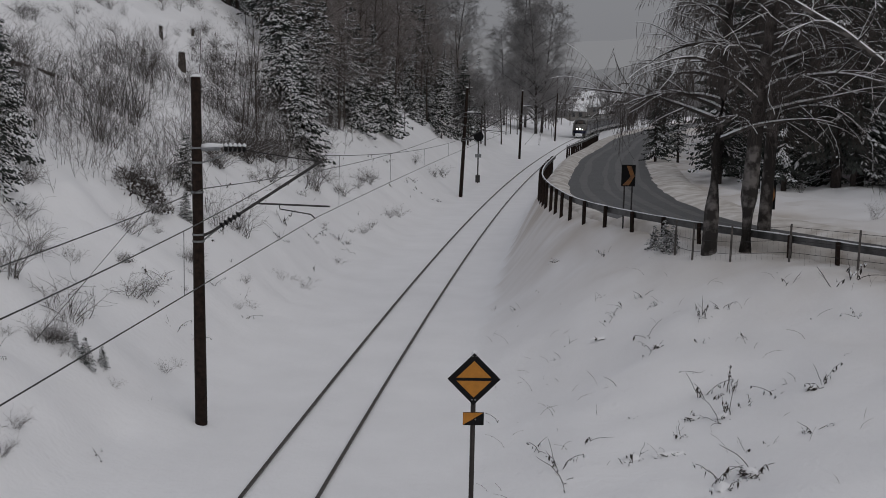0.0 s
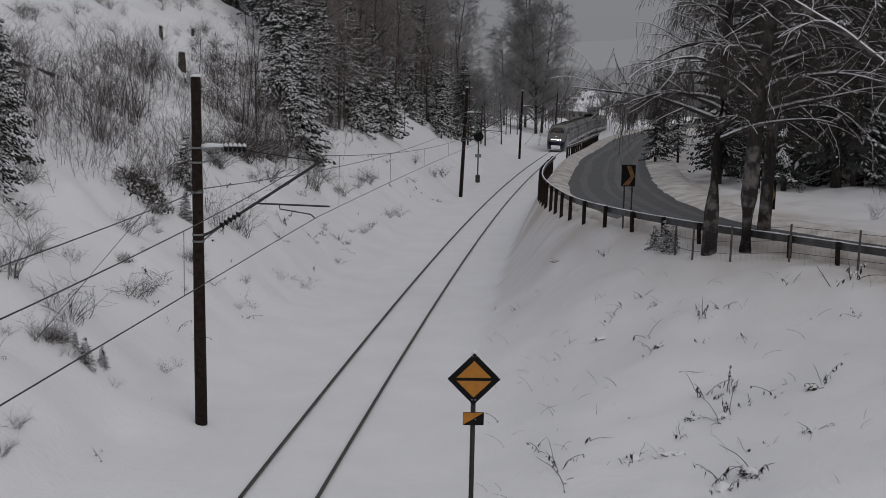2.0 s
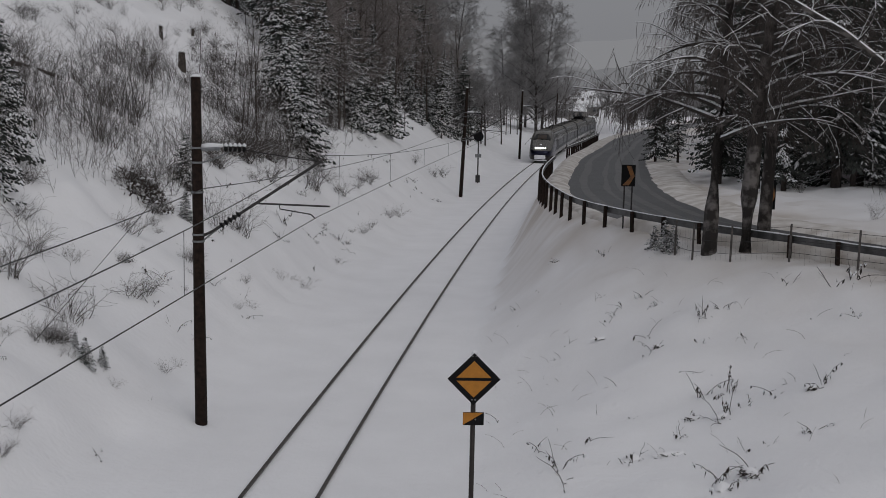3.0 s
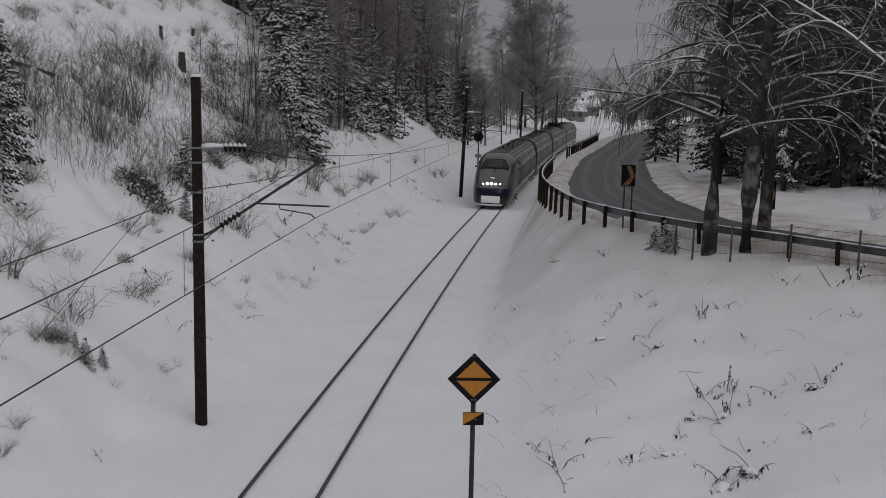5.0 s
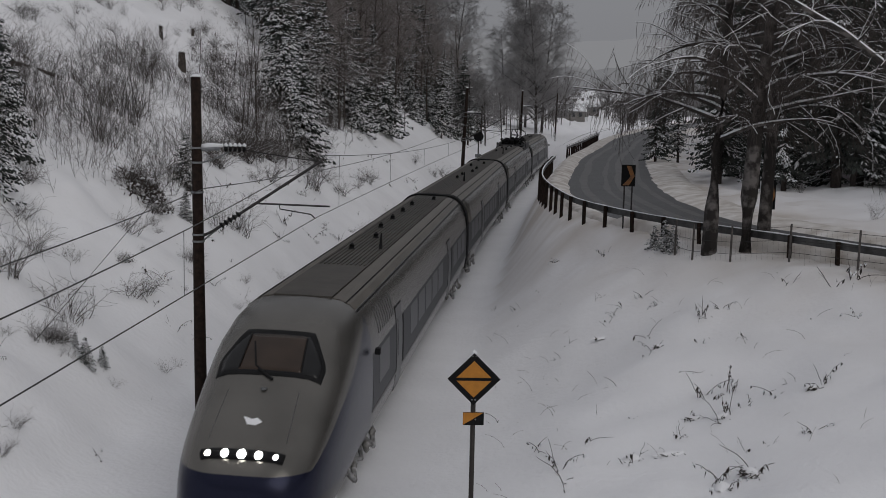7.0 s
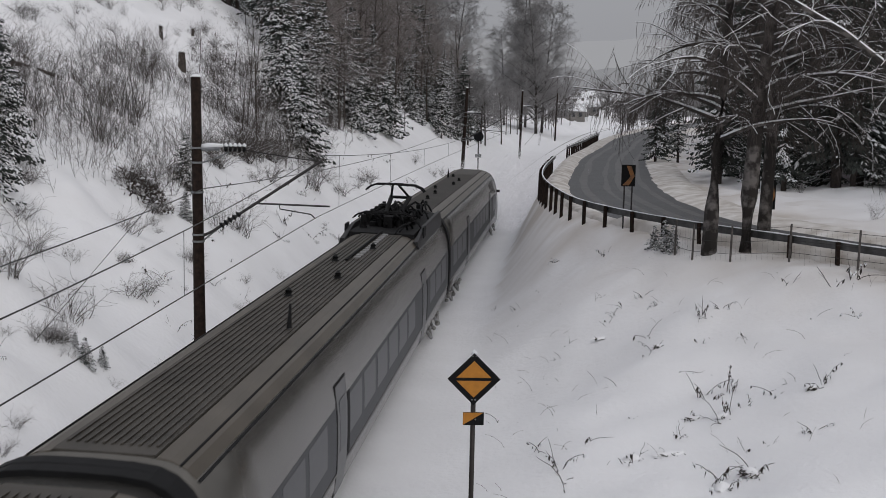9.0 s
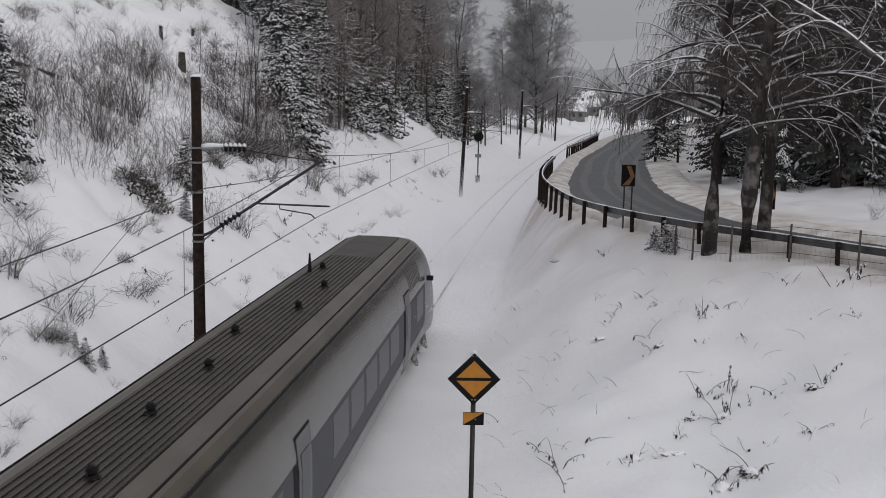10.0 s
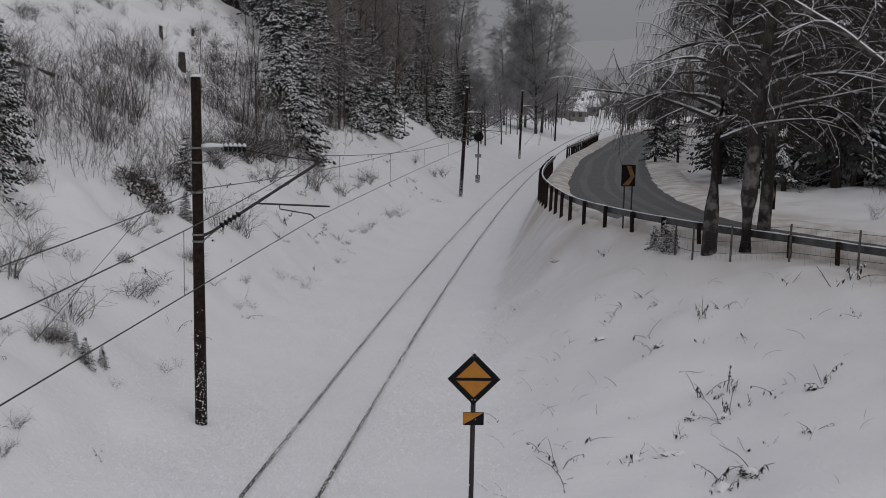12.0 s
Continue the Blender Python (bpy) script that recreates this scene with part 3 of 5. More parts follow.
def build_bogie(e, y):
    sh = Shape()
    for sx in (-1, 1):
        sh.box((sx * 1.05 - 0.08, y - 1.75, 0.48), (sx * 1.05 + 0.08, y + 1.75, 0.68))
        for yy in (-1.3, 1.3):
            sh.box((sx * 1.05 - 0.14, y + yy - 0.2, 0.32), (sx * 1.05 + 0.14, y + yy + 0.2, 0.62))
        sh.tube([(sx * 1.22, y - 0.5, 0.42), (sx * 1.36, y, 0.30), (sx * 1.22, y + 0.5, 0.42)], 0.05, 6)
        sh.tube([(sx * 1.3, y - 1.6, 0.55), (sx * 1.42, y - 1.2, 0.22), (sx * 1.3, y - 0.8, 0.5)], 0.06, 6)
        sh.tube([(sx * 1.3, y + 1.6, 0.55), (sx * 1.42, y + 1.2, 0.22), (sx * 1.3, y + 0.8, 0.5)], 0.06, 6)
    b = sh.part("bogie", BOGIE, e, "snow-caked bogie frame")
    for yy in (-1.3, 1.3):
        for sx in (-1, 1):
            Shape().tube([(sx * 0.70, y + yy, 0.45), (sx * 0.83, y + yy, 0.45)], 0.45, 18).part("wheel", DARK_STEEL, b, "steel wheel")
    lumps = Shape()
    for k in range(14):
        a = Vector((random.choice((-1, 1)) * random.uniform(1.25, 1.48), y + random.uniform(-1.9, 1.9), random.uniform(0.25, 0.62)))
        lumps.tube([a, a + Vector((0, random.uniform(0.08, 0.2), 0.02)), a + Vector((0, random.uniform(0.22, 0.4), -0.02))], [0.03, random.uniform(0.06, 0.11), 0.03], 6)
    tagged(lumps.part("packed_snow", GRIME_SNOW, b, "grey lumps of packed snow", True), kind="stuff")


def build_car(kind, length):
    """kind: cab or middle or power (with the current collector)."""
    cab = kind == "cab"
    front = length / 2
    labels = {"cab": "silver and dark blue streamlined train end car", "middle": "silver passenger train car with blue-grey window band", "power": "silver train car with a raised current collector"}
    e = thing("train_car", pose(0, 0, 0), labels[kind], "train car", "cars of the passing train")
    rear = -length / 2 + 0.28
    y1 = front - 4.9 if cab else front - 0.28
    rings = [section(y) for y in np.linspace(rear, y1, 14)]
    if cab:
        rings += [section(front - d, w, zb, zt) for d, w, zb, zt in NOSE[-2::-1]]
    Shape().loft(rings, True, True, True).part("body", livery(True, front) if cab else PAINT, e, "", True)
    # end bellows
    for y in ((rear,) if cab else (rear, y1)):
        sgn = -1 if y == rear else 1
        Shape().loft([section(y + sgn * 0.02, 1.55, 0.7, 3.80), section(y + sgn * 0.27, 1.55, 0.7, 3.80)] if sgn > 0 else [section(y - 0.27, 1.55, 0.7, 3.80), section(y - 0.02, 1.55, 0.7, 3.80)], True, True, True).part("gangway_bellows", RUBBER, e, "black rubber gangway ring")
    # roof
    r0, r1 = rear + 0.35, (front - 5.0 if cab else y1 - 0.35)
    w0 = rear + 6.6 if kind == "power" else r0
    sh = Shape()
    sh.box((-0.62, w0, 3.65), (0.62, r1, 3.755))
    sh.part("roof_panel", ROOF_DARK, e, "dark grey central roof panel")
    for k in range(11):
        x = -0.55 + 0.11 * k
        Shape().box((x - 0.016, w0 + 0.3, 3.745), (x + 0.016, r1 - (4.5 if cab else 0.3), 3.78)).part("roof_rib", ROOF_DARK, e)
    for sx in (-1, 1):
        v = [[(sx * x, y, z) for x, z in ((0.64, 3.728), (0.8, 3.702), (1.0, 3.612), (1.12, 3.50), (1.08, 3.44), (0.64, 3.66))] for y in (r0, r1)]
        if sx < 0:
            v = v[::-1]
        Shape().loft(v, True, True, True).part("roof_shoulder", ROOF_SIDE, e, "brown-grey roof side panel")
        Shape().box((sx * 0.93 - 0.012, r0, 3.63), (sx * 0.93 + 0.012, r1, 3.662)).part("seam", RUBBER, e)
        Shape().box((sx * 1.15 - 0.012, r0, 3.44), (sx * 1.15 + 0.012, r1, 3.485)).part("gutter", RUBBER, e, "dark roof gutter")
        # flanks
        b0, b1 = rear + 0.15, (front - 5.35 if cab else y1 - 0.15)
        side_panel(Shape(), b0, b1, 1.30, 2.50, sx, 0.006).part("window_band", BAND, e, "blue-grey window band")
        doors = [(8.0 - length / 2,), (front - 9.4,)] if cab else [(8.0 - length / 2,), (length / 2 - 8.2,)]
        dy = [d[0] for d in doors]
        y = b0 + 1.0
        while y + 1.5 < b1 - 0.3:
            if all(abs(y + 0.75 - d) > 1.4 for d in dy):
                side_panel(Shape(), y, y + 1.5, 1.66, 2.42, sx, 0.010).part("window", GLASS, e, "tinted window pane")
            y += 1.78
        for d in dy:
            side_panel(Shape(), d - 0.52, d + 0.52, 0.80, 2.88, sx, 0.014).part("door_frame", RUBBER, e, "dark door gap")
            dr = side_panel(Shape(), d - 0.47, d + 0.47, 0.84, 2.84, sx, 0.02).part("door", DOOR, e, "grey plug door")
            side_panel(Shape(), d - 0.3, d + 0.3, 1.62, 2.55, sx, 0.024).part("door_window", GLASS, dr, "tinted window pane")
            side_panel(Shape(), d - 0.80, d - 0.56, 1.30, 2.50, sx, 0.012).part("pillar", RUBBER, e)
        side_panel(Shape(), b0, b1, 1.22, 1.27, sx, 0.014, 1).part("sill_strip", DOOR, e, "pale sill strip")
        if cab:
            for k in range(9):
                q = front - 6.4 - 0.28 * k
                side_panel(Shape(), q - 0.035, q + 0.035, 2.75, 3.28, sx, 0.012).part("louvre", DOOR, e, "vent louvre")
            Shape().box((sx * 1.53 - 0.02, front - 5.25, 2.55), (sx * 1.68 + 0.02, front - 5.1, 2.68)).part("mirror", RUBBER, e)
    for y in (3.6 - length / 2, length / 2 - (5.0 if cab else 3.6)):
        build_bogie(e, y)
    # small roof fittings
    for k in range(7):
        y = r0 + 2 + k * 2.6
        if y > r1 - 1 or (kind == "power" and y < rear + 8):
            continue
        x = random.choice((-0.3, 0.0, 0.25))
        Shape().tube([(x, y, 3.79), (x, y, 3.88), (x, y - 0.06, 3.93)], [0.10, 0.08, 0.03], 8).part("roof_vent", RUBBER, e)
    Shape().tube([(-0.5, r1 - 7.5, 3.78), (-0.5, r1 - 7.55, 4.22)], [0.05, 0.02], 6).part("antenna", RUBBER, e)
    if cab:
        build_cab_face(e, front)
    if kind == "power":
        build_collector(e, rear)
    e.scale = (1.0, 1.0, 0.995)
    return e


def build_cab_face(e, front):
    def patch(hw, d0, d1, off, rows=10, cols=20):
        top, bot = [], []
        for i in range(rows + 1):
            d = d0 + (d1 - d0) * i / rows
            h = hw(i / rows)
            for k in range(cols + 1):
                x = -h + 2 * h * k / cols
                z = hood(x, d)
                top.append((x, front - d + off * 0.5, z + off))
                bot.append((x, front - d, z - 0.03))
        f = []
        n = cols + 1
        for i in range(rows):
            for k in range(cols):
                a = i * n + k
                f.append((a, a + 1, a + n + 1, a + n))
        o = len(top)
        rim = [k for k in range(n)] + [i * n + cols for i in range(1, rows + 1)] + [rows * n + k for k in range(cols - 1, -1, -1)] + [i * n for i in range(rows - 1, 0, -1)]
        for a, b in zip(rim, rim[1:] + rim[:1]):
            f.append((b, a, a + o, b + o))
        sh = Shape()
        sh.add(top + bot, f)
        return sh

    def outline(u):
        return 0.90 + 0.08 * u if u < 0.35 else 0.928 - (u - 0.35) * 0.56

    frame_part = patch(lambda u: outline(u) + 0.10, 2.16, 3.20, 0.012).part("windscreen_frame", RUBBER, e, "black windscreen surround", True)
    screen = patch(lambda u: 0.60 - 0.05 * u, 2.26, 3.06, 0.024).part("windscreen", SCREEN, e, "brownish tinted windscreen", True)
    patch(lambda u: outline(u) + 0.03, 2.24, 3.08, 0.018).part("side_pane", SIDE_PANE, e, "black corner panes", True)
    for sx in (-1, 1):
        pts = [(sx * (0.60 - 0.05 * u), front - 2.28 - 0.75 * u + 0.012, hood(0.60 - 0.05 * u, 2.28 + 0.75 * u) + 0.028) for u in np.linspace(0, 1, 8)]
        Shape().tube(pts, 0.014, 5).part("screen_pillar", RUBBER, screen)
    Shape().tube([(0.0, front - 2.12, hood(0, 2.12) + 0.04), (0.28, front - 2.32, hood(0.28, 2.32) + 0.05), (0.44, front - 2.85, hood(0.44, 2.85) + 0.04)], 0.017, 5).part("wiper", RUBBER, e, "black wiper")
    Shape().tube([(-0.1, front - 2.06, hood(0.1, 2.06) + 0.02), (0.2, front - 2.24, hood(0.2, 2.24) + 0.05)], 0.03, 6).part("wiper_arm", RUBBER, e)
    # lamp row
    d = 0.47
    bar = [(x, front - d + 0.03, hood(x, d) - 0.02) for x in np.linspace(-0.73, 0.73, 9)]
    Shape().tube(bar, 0.105, 10).part("lamp_bar", RUBBER, e, "dark headlamp bar", True)
    for x, r in ((-0.6, 0.045), (-0.3, 0.07), (0.0, 0.078), (0.3, 0.07), (0.6, 0.05)):
        z = hood(x, d)
        Shape().tube([(x, front - d + 0.02, z + 0.0), (x, front - d + 0.125, z + 0.03)], r, 16).part("headlamp", LAMP, e, "bright white headlamp")
    Shape().tube([(0, front - 1.85, hood(0, 1.85)), (0, front - 1.85, hood(0, 1.85) + 0.03)], 0.06, 12).part("horn_cap", STEEL, e)
    # panel lines on the hood
    for sx in (-1, 1):
        pts = [(sx * (0.70 - 0.04 * u), front - 0.75 - 1.1 * u, hood(0.70, 0.75 + 1.1 * u) + 0.004) for u in np.linspace(0, 1, 8)]
        Shape().tube(pts, 0.007, 4).part("panel_seam", DOOR, e)
    # flat mark, a plain pale shape
    plate_pts = [(-0.16, 0), (-0.05, 0.05), (0.04, 0.03), (0.2, 0.06), (0.1, -0.04), (-0.06, -0.05)]
    v = [(x, front - 1.12 - z * 1.6, hood(x, 1.12 + z * 1.6) + 0.006) for x, z in plate_pts]
    sh = Shape()
    sh.add(v + [(x, y, z - 0.01) for x, y, z in v], [tuple(range(6)), tuple(range(11, 5, -1))] + [(i, i + 6, (i + 1) % 6 + 6, (i + 1) % 6) for i in range(6)])
    sh.part("emblem", SNOW_TREE, e, "small pale emblem")
    # bumper with caked snow and a lip
    rows, cols = 8, 14
    v, f = [], []
    for i in range(rows + 1):
        for k in range(cols + 1):
            x = (-0.66 + 1.32 * k / cols) * (1 + 0.1 * noise.noise((i * 0.6, 1.0, 0)))
            z = 0.40 + 0.50 * i / rows + 0.04 * noise.noise((k * 0.5, 3.0, 0)) * (i in (0, rows))
            edge = min(1, 3 * min(i, rows - i) / rows) * min(1, 4 * min(k, cols - k) / cols)
            v.append((x, front + 0.03 - 0.06 * (abs(x) / 0.66) ** 2 + edge * (0.05 + 0.03 * noise.noise((x * 5, z * 6, 0))), z))
    for i in range(rows):
        for k in range(cols):
            a = i * (cols + 1) + k
            f.append((a, a + 1, a + cols + 2, a + cols + 1))
    o = len(v)
    v += [(x, front - 0.25, z) for x, y, z in v]
    rim = [k for k in range(cols + 1)] + [i * (cols + 1) + cols for i in range(1, rows + 1)] + [rows * (cols + 1) + k for k in range(cols - 1, -1, -1)] + [i * (cols + 1) for i in range(rows - 1, 0, -1)]
    for a, b in zip(rim, rim[1:] + rim[:1]):
        f.append((b, a, a + o, b + o))
    link_mesh("caked_snow", v, f, SNOW_TREE, e, "snow caked on the coupler hatch", True)
    lip = [(x, front + 0.06 - 0.26 * (abs(x) / 0.75) ** 2.2, 0.27) for x in np.linspace(-0.82, 0.82, 15)]
    Shape().tube(lip, 0.05, 8).part("snow_lip", SNOW_TREE, e, "snow-covered lower lip", True)


FAIRING = material("fairing_dark_grey", (0.022, 0.022, 0.024), 0.5, vary=0.2, scale=2, bump=0.05, spec=0.3)


def build_collector(e, rear):
    c0, c1 = rear + 0.3, rear + 6.6
    Shape().box((-0.98, c0, 3.66), (0.98, c1, 3.79)).part("collector_well", RUBBER, e, "dark soot-stained roof well")
    for sx in (-1, 1):
        v = [[(sx * x, y, z) for x, z in ((1.02, 3.62), (1.22, 3.42), (1.16, z1), (1.06, z1))] for y, z1 in ((c0, 3.92), (c1 - 1.4, 3.9), (c1 + 0.5, 3.64))]
        if sx < 0:
            v = v[::-1]
        Shape().loft(v, True, True, True).part("side_fairing", FAIRING, e, "dark fairing beside the collector")
        Shape().box((sx * 1.2 - 0.02, c1 - 1.2, 3.62), (sx * 1.2 + 0.03, c1 - 0.6, 3.95)).part("fairing_vent", RUBBER, e)
    yb = c0 + 3.0
    base = Shape()
    for x in (-0.55, 0.55):
        base.box((x - 0.05, yb - 1.3, 4.02), (x + 0.05, yb + 1.3, 4.12))
    for y in (yb - 1.25, yb, yb + 1.25):
        base.box((-0.6, y - 0.05, 4.02), (0.6, y + 0.05, 4.12))
    base.part("collector_base", BLACK, e, "black collector frame")
    for x in (-0.5, 0.5):
        for y in (yb - 1.2, yb + 1.2):
            sh = Shape()
            pts = [(x, y, 3.78 + 0.03 * i) for i in range(9)]
            sh.tube(pts, [0.06 if i % 2 else 0.1 for i in range(9)], 10)
            sh.part("insulator", BLACK, e, "ribbed dark insulator")
    for x in (-0.22, 0.22):
        Shape().tube([(x, yb + 1.0, 4.12), (x * 1.4, yb - 0.9, 4.52)], 0.075, 8).part("lower_arm", BLACK, e)
        Shape().tube([(x * 1.4, yb - 0.9, 4.52), (x * 0.5, yb + 0.35, 5.0)], 0.04, 8).part("upper_arm", BLACK, e)
    Shape().tube([(-0.35, yb - 0.9, 4.52), (0.35, yb - 0.9, 4.52)], 0.05, 8).part("knee_joint", BLACK, e)
    for y in (yb + 0.2, yb + 0.55):
        pts = [(-0.95, y, 4.84), (-0.85, y, 4.95), (-0.62, y, 5.04), (0, y, 5.06), (0.62, y, 5.04), (0.85, y, 4.95), (0.95, y, 4.84)]
        Shape().tube(pts, 0.03, 6).part("contact_strip", BLACK, e, "slim contact strip with bent horns")
    Shape().tube([(-0.4, yb + 0.2, 5.02), (-0.4, yb + 0.55, 5.02)], 0.02, 6).part("head_link", BLACK, e)
    Shape().tube([(0.4, yb + 0.2, 5.02), (0.4, yb + 0.55, 5.02)], 0.02, 6).part("head_link", BLACK, e)
    # second, folded collector and cabling
    yf = c0 + 5.1
    for y in (yf + 0.5, yf + 0.85):
        pts = [(-0.95, y, 4.16), (-0.85, y, 4.27), (-0.6, y, 4.36), (0.6, y, 4.36), (0.85, y, 4.27), (0.95, y, 4.16)]
        Shape().tube(pts, 0.022, 6).part("folded_strip", BLACK, e)
    for x in (-0.3, 0.3):
        Shape().tube([(x, yf - 0.8, 4.0), (x, yf + 0.6, 4.3)], 0.05, 8).part("folded_arm", BLACK, e)
        Shape().tube([(x, yf - 0.5, 3.78), (x, yf - 0.5, 4.05)], 0.1, 8).part("spring_box", BLACK, e)
    for k in range(40):
        a = Vector((random.uniform(-0.7, 0.7), random.uniform(c0 + 0.5, c1 - 1.5), random.uniform(3.85, 4.0)))
        b = a + Vector((random.uniform(-0.5, 0.5), random.uniform(0.5, 1.3), random.uniform(0.0, 0.2)))
        mid = (a + b) / 2 + Vector((0, 0, random.uniform(0.1, 0.35)))
        Shape().tube([a, (a + mid) / 2 + Vector((0, 0, 0.06)), mid, (mid + b) / 2 + Vector((0, 0, 0.05)), b], 0.035, 6).part("cable", BLACK, e, "thick black cable")
    for k in range(6):
        y = c0 + 0.6 + k * 0.9
        Shape().tube([(0.75, y, 3.78), (0.75, y, 3.98), (0.75, y + 0.05, 4.2)], [0.13, 0.11, 0.06], 8).part("arrester", BLACK, e)
    for k in range(14):
        a = (random.uniform(-0.75, 0.55), random.uniform(c0 + 0.4, c1 - 1.6))
        w, d, h = random.uniform(0.12, 0.3), random.uniform(0.15, 0.5), random.uniform(0.12, 0.42)
        Shape().box((a[0], a[1], 3.78), (a[0] + w, a[1] + d, 3.80 + h)).part("switch_box", BLACK, e)
    for k in range(8):
        y = c1 - 1.6 + 0.5 * k
        pts = [Vector((-0.75 + 0.1 * k, y, 3.80)), Vector((-0.72 + 0.08 * k, y + 0.4, 4.02)), Vector((-0.6 + 0.1 * k, y + 0.9, 3.95)), Vector((-0.5 + 0.06 * k, y + 1.2, 3.8))]
        if y + 1.2 < c1 + 0.4:
            Shape().tube(pts, 0.03, 6).part("cable", BLACK, e, "thick black cable")
    # cable run with pale insulators ahead of the well
    Shape().tube([(-0.02, c1, 3.84), (-0.02, c1 + 3.5, 3.83), (0.0, c1 + 6.0, 3.80)], 0.035, 6).part("roof_cable", BLACK, e, "black roof cable")
    for k in range(12):
        y = c1 + 0.2 + k * 0.45
        Shape().box((-0.24, y, 3.74), (-0.08, y + 0.24, 3.80)).part("cable_block", PALE, e, "pale cable block")


CARS = [(build_car("cab", 30.5), 15.25, 0.0)]
CARS.append((build_car("middle", 28.0), 44.5, 0.0))
CARS.append((build_car("power", 29.6), 73.3, 0.0))
CARS.append((build_car("cab", 30.2), 103.2, 180.0))
TRAIN_LENGTH = 118.3


# ---- trees and shrubs ----
def conifer_mesh(h, spread, seed, bare=0.06, load=0.78, dome=False):
    """Trunk, needle sprays and snow of a spruce, or of a pine with a high domed crown."""
    rnd = random.Random(seed)
    trunk, crown, snow = Shape(), Shape(), Shape()
    bow = Vector((rnd.uniform(-0.02, 0.02), rnd.uniform(-0.02, 0.02), 0)) * h
    trunk.tube([(0, 0, -0.6), bow * 0.5 + Vector((0, 0, h * 0.5)), Vector((0, 0, h * 0.98))], [h * 0.013 + 0.02, h * 0.009 + 0.01, 0.01], 7)
    z = h * bare
    az = rnd.uniform(0, 6)
    while z < h * 0.985:
        u = z / h
        if dome:
            v = (u - bare) / (1 - bare)
            r = spread * (0.35 + 1.5 * v * (1 - v) * 2 if v < 0.6 else 1.05 * math.sqrt(max(0.02, 1 - ((v - 0.45) / 0.56) ** 2)))
        else:
            r = spread * (1 - u) ** 0.8 + 0.10
        nb = 4 if dome else 5 if u > 0.8 else 7
        for b in range(nb):
            az += 2 * math.pi / nb + rnd.uniform(-0.5, 0.5)
            if rnd.random() < (0.3 if dome else 0.1):
                continue
            lobe = 0.85 + 0.35 * noise.noise((math.cos(az) * 1.3, math.sin(az) * 1.3 + seed, z * 0.45))
            rr = r * lobe * rnd.uniform(0.6, 1.15)
            ca, sa = math.cos(az), math.sin(az)
            zz = z + rnd.uniform(-0.25, 0.25) * min(1, 6 * (1 - u))
            droop = rnd.uniform(0.25, 0.75) * (1 - 0.75 * u) if not dome else rnd.uniform(-0.35, 0.25)
            curl = rnd.uniform(-0.25, 0.25)
            lift = 0.75 * max(0.0, u - 0.55)

            def at(q):
                sway = curl * rr * q * q
                return Vector((ca * rr * q - sa * sway, sa * rr * q + ca * sway, zz + rr * (lift * q - droop * q * (1.25 - 0.45 * q * q))))

            k = max(3, min(11, int(rr * 4.2) + 1))
            heavy = rnd.random() < load
            for j in range(k):
                q = (j + rnd.uniform(0.35, 0.9)) / k
                p = at(q)
                ln = (0.15 + 0.20 * rr * (1 - 0.7 * q)) * rnd.uniform(0.6, 1.3)
                wd = (0.035 + 0.02 * rr) * rnd.uniform(0.7, 1.3)
                for sgn in (-1, 1):
                    a2 = az + sgn * rnd.uniform(0.35, 1.15)
                    hangs = rnd.uniform(0.15, 0.95) if not dome else rnd.uniform(-0.5, 0.4)
                    dv = Vector((math.cos(a2), math.sin(a2), -hangs)) * ln
                    sd = Vector((-math.sin(a2), math.cos(a2), rnd.uniform(-0.4, 0.4))) * wd
                    mid = p + dv * 0.55
                    crown.add([p, mid + sd, p + dv, mid - sd, mid + Vector((0, 0, -0.07 - 0.03 * rr))], [(0, 1, 4), (1, 2, 4), (2, 3, 4), (3, 0, 4)])
                    if heavy and rnd.random() < 0.9 or rnd.random() < 0.2 * load:
                        up = Vector((0, 0, 0.02 + 0.02 * rr))
                        f = rnd.uniform(0.7, 1.15)
                        snow.add([p + up * 0.3, mid + sd * f + up * 0.3, p + dv * f, mid - sd * f + up * 0.3, mid + up * 1.7], [(0, 4, 1), (1, 4, 2), (2, 4, 3), (3, 4, 0)])
            crown.tube([at(0.0), at(0.5), at(1.0)], [0.018 + 0.007 * rr, 0.014, 0.005], 3, False)
        z += max(0.16, h * (0.03 if dome else 0.026)) * rnd.uniform(0.75, 1.3)
    return trunk, crown, snow


def build_conifer(h, spread, seed, m, label, bare=0.06, load=0.78, dome=False):
    t, c, s = conifer_mesh(h, spread, seed, bare, load, dome)
    e = thing("pine_tree" if dome else "spruce_tree", m, label, "tree", "snowy pines" if dome else "snowy spruces")
    t.part("trunk", BARK, e, "", True)
    tagged(c.part("crown", NEEDLE, e, "dark green needle branches"), kind="stuff")
    tagged(s.part("snow_load", SNOW_TREE, e, "snow lying on the branches"), kind="stuff")
    return e


def place(x, y, turn=0.0, size=1.0, sink=0.1, lean=0.0):
    return pose(x, y, z_at(x, y) - sink, lean, 0, turn) @ Matrix.Scale(size, 4)


